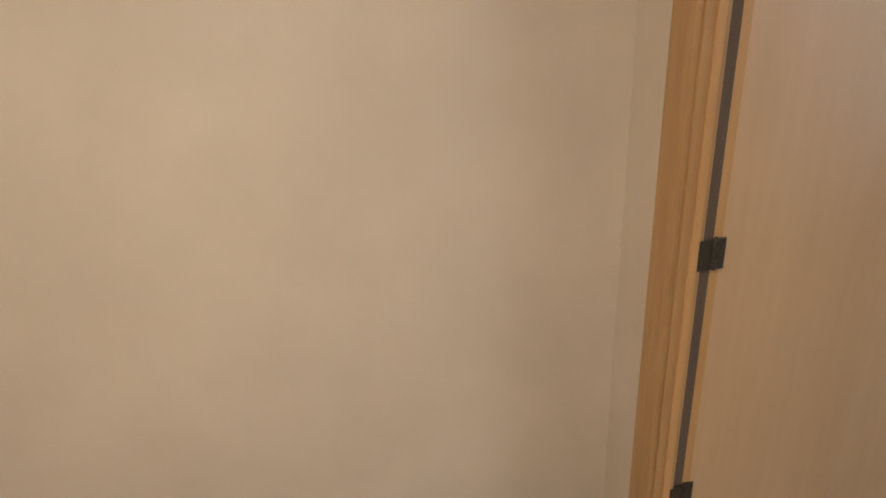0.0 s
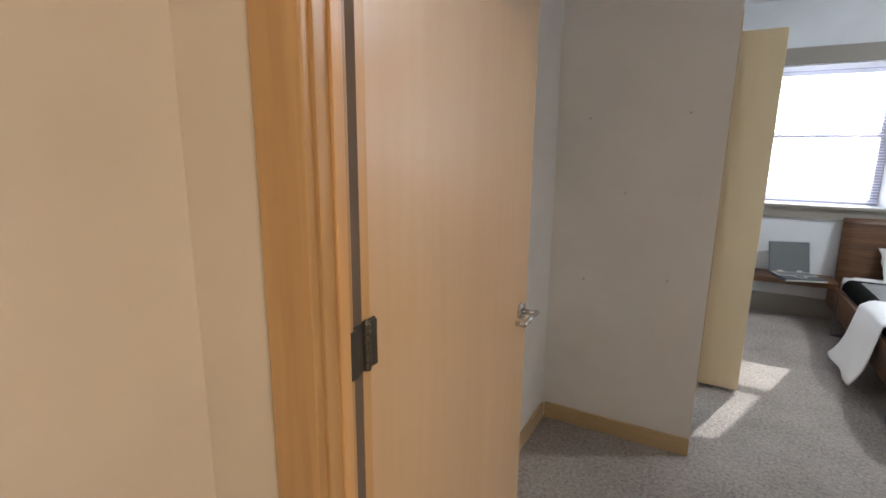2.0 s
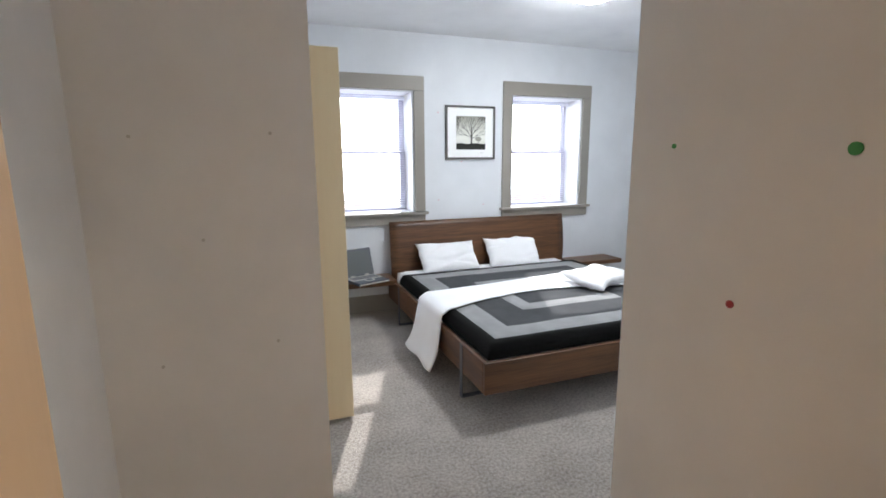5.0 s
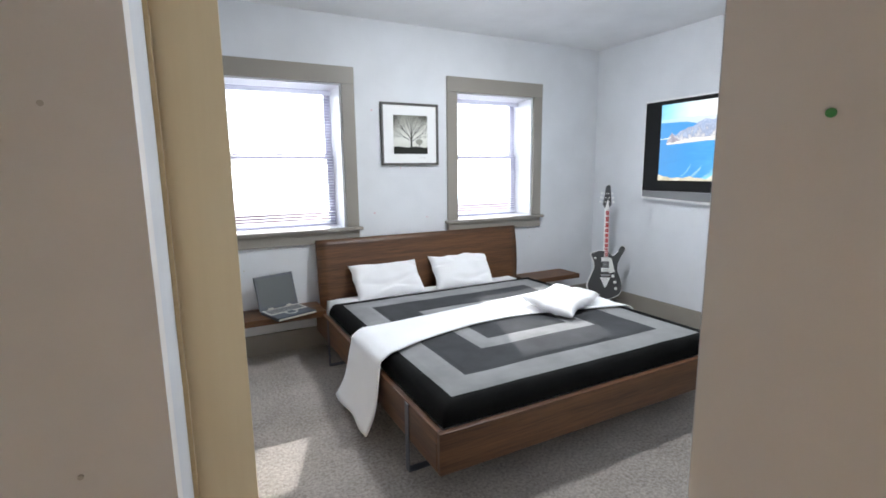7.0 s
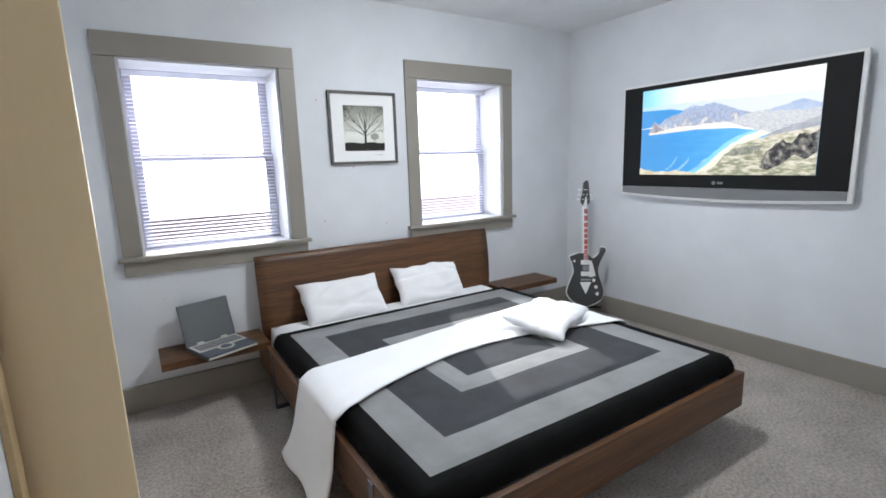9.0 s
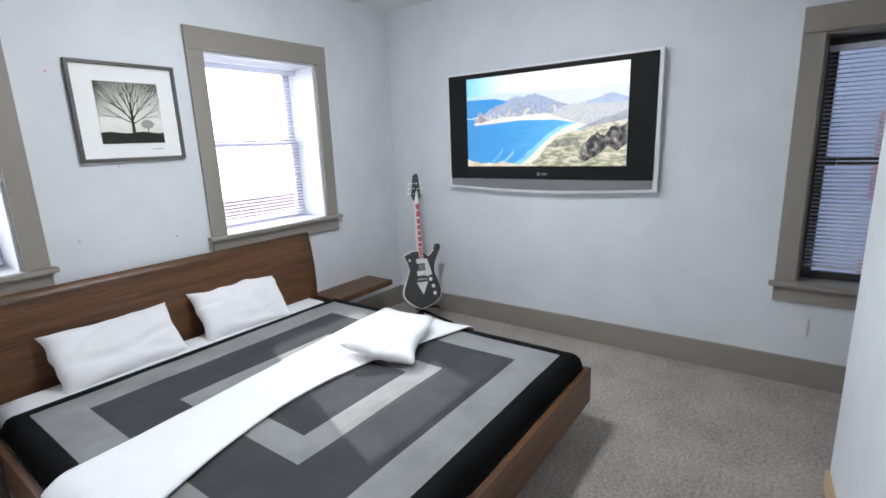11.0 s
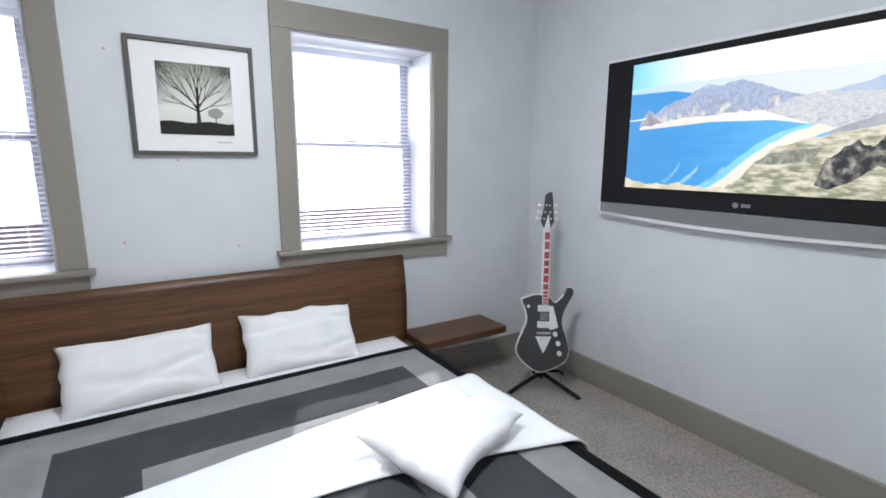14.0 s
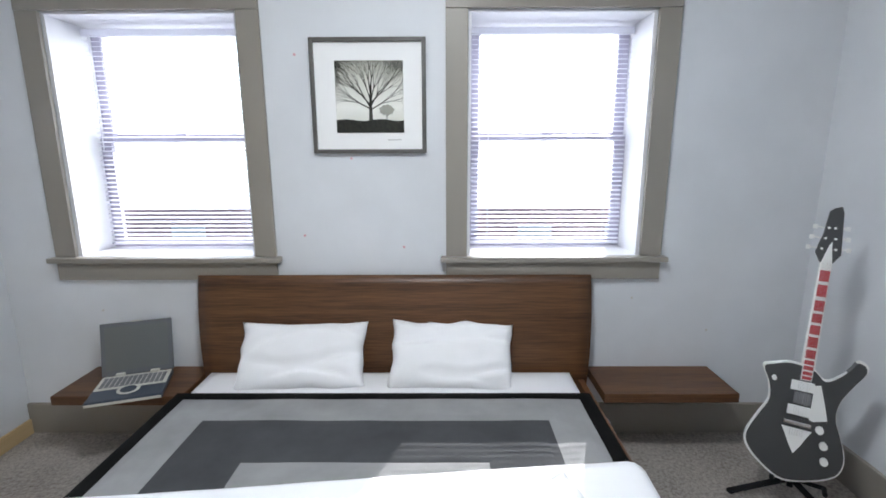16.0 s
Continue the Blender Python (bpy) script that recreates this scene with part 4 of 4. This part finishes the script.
for z, h in zip(zs, hs):
    z, h = 0.425 + (z - 0.385) * 0.917, h * 0.96
    part("inlay", boxes(((-0.0158, -0.0232, z), (0.0158, -0.0217, z + h)), bev=0.0005), RED, guitar, "red fret marker")
head = [(-0.020, 0.90), (0.020, 0.90), (0.042, 0.935), (0.036, 1.02), (0.030, 1.10), (0.022, 1.125), (0.0, 1.118), (-0.014, 1.105), (-0.022, 1.02), (-0.040, 0.94)]
part("headstock", slab(head, -0.012, 0.006), BODY_GREY, guitar)
part("truss_cover", slab([(-0.019, 0.895), (0.019, 0.895), (0.012, 0.945), (0.008, 0.985), (0.0, 0.97)], -0.015, -0.0122), EDGE_WHITE, guitar)
for k in range(3):
    for s in (-1, 1):
        z = 0.955 + 0.042 * k
        x = 0.034 - 0.006 * k
        pg2 = rods(((s * (x - 0.012), -0.018, z), (s * (x - 0.012), -0.011, z), 0.005), ((s * x, 0, z), (s * (x + 0.024), 0, z + 0.003), 0.003), seg=10)
        box(pg2, (s * (x + 0.030) - 0.008, -0.004, z - 0.007), (s * (x + 0.030) + 0.008, 0.004, z + 0.011), 0.003)
        part("tuning_peg", pg2, EDGE_WHITE, guitar, "pale tuning peg")
part("pickguard", slab([(0.030, 0.345), (0.050, 0.350), (0.068, 0.300), (0.088, 0.235), (0.045, 0.222), (0.030, 0.225)], -0.0205, -0.0182), EDGE_WHITE, guitar)
for z in (0.318, 0.232):
    part("pickup", boxes(((-0.046, -0.026, z), (0.030, -0.0182, z + 0.034)), bev=0.003), EDGE_WHITE, guitar, "white pickup cover")
part("switch_plate", boxes(((-0.03, -0.0205, 0.272), (0.026, -0.0182, 0.312)), bev=0.001), GREY_PLASTIC, guitar)
part("bridge", boxes(((-0.052, -0.03, 0.198), (0.040, -0.0182, 0.212)), bev=0.003), CHROME, guitar)
part("tailpiece", slab([(-0.055, 0.186), (0.045, 0.186), (0.030, 0.160), (0.016, 0.130), (-0.004, 0.098), (-0.024, 0.130), (-0.040, 0.160)], -0.026, -0.0182), EDGE_WHITE, guitar)
for x, z in ((0.068, 0.200), (0.088, 0.150), (0.098, 0.098)):
    part("knob", rods(((x, -0.034, z), (x, -0.0182, z), 0.013), seg=18), EDGE_WHITE, guitar)
part("toggle", rods(((-0.105, -0.030, 0.345), (-0.105, -0.0182, 0.345), 0.009), seg=14), EDGE_WHITE, guitar)
for k in range(6):
    x = -0.0125 + 0.005 * k
    part("string", rods(((x * 1.6 - 0.005, -0.0265, 0.19), (x, -0.0245, 0.90), 0.0005), seg=4), CHROME, guitar)
for ob in guitar.children:
    if ob.name.split(".")[0] in ("body", "binding", "pickguard", "pickup", "switch_plate", "bridge", "tailpiece", "knob", "toggle"):
        ob.data.transform(Matrix.Diagonal((1, 1, 1.18, 1)))

stand = thing("guitar_stand", (-0.33, -0.505, 0), "black tripod guitar stand on the carpet", "guitar stand")
sb = (0.0, 0.02, 0.10)
for tip in ((0.075, -0.225), (-0.225, 0.055), (0.13, 0.16)):
    part("leg", rods((sb, (tip[0], tip[1], 0.012), 0.013), ((tip[0], tip[1], 0.0), (tip[0] * 1.05, tip[1] * 1.05, 0.014), 0.013), seg=10), BLACK, stand)
part("post", rods(((0.0, 0.02, 0.06), (0.012, 0.055, 0.30), 0.012), seg=12), BLACK, stand)
part("cradle", rods(((-0.105, -0.005, 0.150), (0.035, -0.11, 0.150), 0.009), ((-0.105, -0.005, 0.150), (-0.150, -0.065, 0.168), 0.009), ((0.035, -0.11, 0.150), (-0.01, -0.17, 0.168), 0.009), ((0.0, 0.02, 0.12), (-0.035, -0.057, 0.150), 0.009), seg=10), BLACK, stand)

# ---------------------------------------------------------------- small wall details
outlet = thing("wall_outlet", (0.0, -3.105, 0.31), "white wall outlet plate below the tall window", "outlet", turn=-90)
part("plate", boxes(((-0.035, -0.007, 0.0), (0.035, -0.0008, 0.115)), bev=0.003), WHITE_PLASTIC, outlet)
for z in (0.022, 0.065):
    part("socket", boxes(((-0.017, -0.0085, z), (0.017, -0.0071, z + 0.028)), bev=0.002), WHITE_PLASTIC, outlet)

PIN = {"red": material("red_pin_plastic", (0.45, 0.05, 0.05), 0.5), "green": material("green_pin_plastic", (0.07, 0.36, 0.10), 0.5), "pink": material("pink_pin_plastic", (0.70, 0.40, 0.44), 0.5), "grey": material("grey_filler", (0.64, 0.61, 0.56), 0.8)}


def spot(colour, place, way, r, word="pin mark on the painted wall"):
    """A flat round pin head or filled hole on a wall."""
    w = Vector(way)
    p = Vector(place)
    solid("wall_pin", rods(((0, 0, 0), tuple(w * 0.004), r), seg=14), PIN[colour], f"small round {colour} {word}", "pin", "pin marks", place=Matrix.Translation(p + w * 0.0005))


for c, y, z, r in (("red", -3.739, 1.141, 0.009), ("green", -3.543, 1.501, 0.006), ("green", -3.947, 1.485, 0.012)):
    spot(c, (-3.192, y, z), (-1, 0, 0), r)
for x, z in ((-4.16, 0.828), (-4.533, 0.787), (-4.373, 1.213), (-4.553, 1.549), (-4.139, 1.564)):
    spot("grey", (x, -2.73, z), (0, -1, 0), 0.0055, "filled hole on the stub wall")
for x, z in ((-2.522, 1.93), (-2.277, 1.457), (-2.525, 1.08), (-2.032, 1.021)):
    spot("pink", (x, NORTH, z), (0, -1, 0), 0.006)
for x, z in ((-0.874, 0.753), (-0.477, 0.578), (-3.593, 0.69)):
    spot("grey", (x, NORTH, z), (0, -1, 0), 0.005, "filled hole on the bedroom wall")
for y, z in ((-2.52, 1.65), (-2.48, 0.98)):
    spot("grey", (0.0, y, z), (-1, 0, 0), 0.006, "filled hole on the television wall")

# ---------------------------------------------------------------- outside
GROUND = painted("asphalt", (0.06, 0.06, 0.062), 0.9, 8.0, 0.3, 0.2)
structure("ground", boxes(((-900, -900, -4.3), (900, 900, -4.0))), GROUND, "grey street surface reaching the horizon", "ground")
SIDING = painted("lilac_grey_siding", (0.72, 0.72, 0.86), 0.7, 30.0, 0.2, 0.06)
BRICK = painted("dusty_red_brick", (0.66, 0.42, 0.44), 0.85, 40.0, 0.5, 0.15)
house = thing("apartment_building", (9.0, -5.5, -4.0), "lilac grey clad neighbouring building with red window surrounds", "building")
part("wall", boxes(((0, -14, 0), (8, 12, 11.0))), SIDING, house)
part("roof", boxes(((-0.3, -14.3, 11.0), (8.3, 12.3, 11.4)), bev=0.05), GROUND, house)
for row in range(3):
    for k in range(11):
        y, z = -12.6 + k * 2.1, 1.2 + row * 2.9
        fr = part("window", boxes(((-0.08, y, z), (-0.002, y + 0.16, z + 1.7)), ((-0.08, y + 1.14, z), (-0.002, y + 1.3, z + 1.7)), ((-0.08, y + 0.16, z), (-0.002, y + 1.14, z + 0.16)), ((-0.08, y + 0.16, z + 1.54), (-0.002, y + 1.14, z + 1.7)), bev=0.01), BRICK, house)
        part("pane", boxes(((-0.04, y + 0.16, z + 0.16), (-0.01, y + 1.14, z + 1.54))), MAT_BOARD, fr)

row_house = thing("row_house", (-2.5, 13.0, -4.0), "far pink brick house with a pale blue grey roof", "building")
PALE_ROOF = painted("pale_blue_roof", (0.70, 0.76, 0.86), 0.6, 12.0, 0.2, 0.1)
part("wall", boxes(((-12, 0, 0), (14, 7, 4.1))), BRICK, row_house)
part("roof", slab([(-0.4, 4.1), (7.4, 4.1), (3.5, 4.85)], -12.4, 14.4, "x"), PALE_ROOF, row_house)
for k in range(9):
    x = -11 + k * 2.8
    part("window", boxes(((x, -0.05, 1.6), (x + 1.1, -0.002, 3.1)), bev=0.02), MAT_BOARD, row_house)
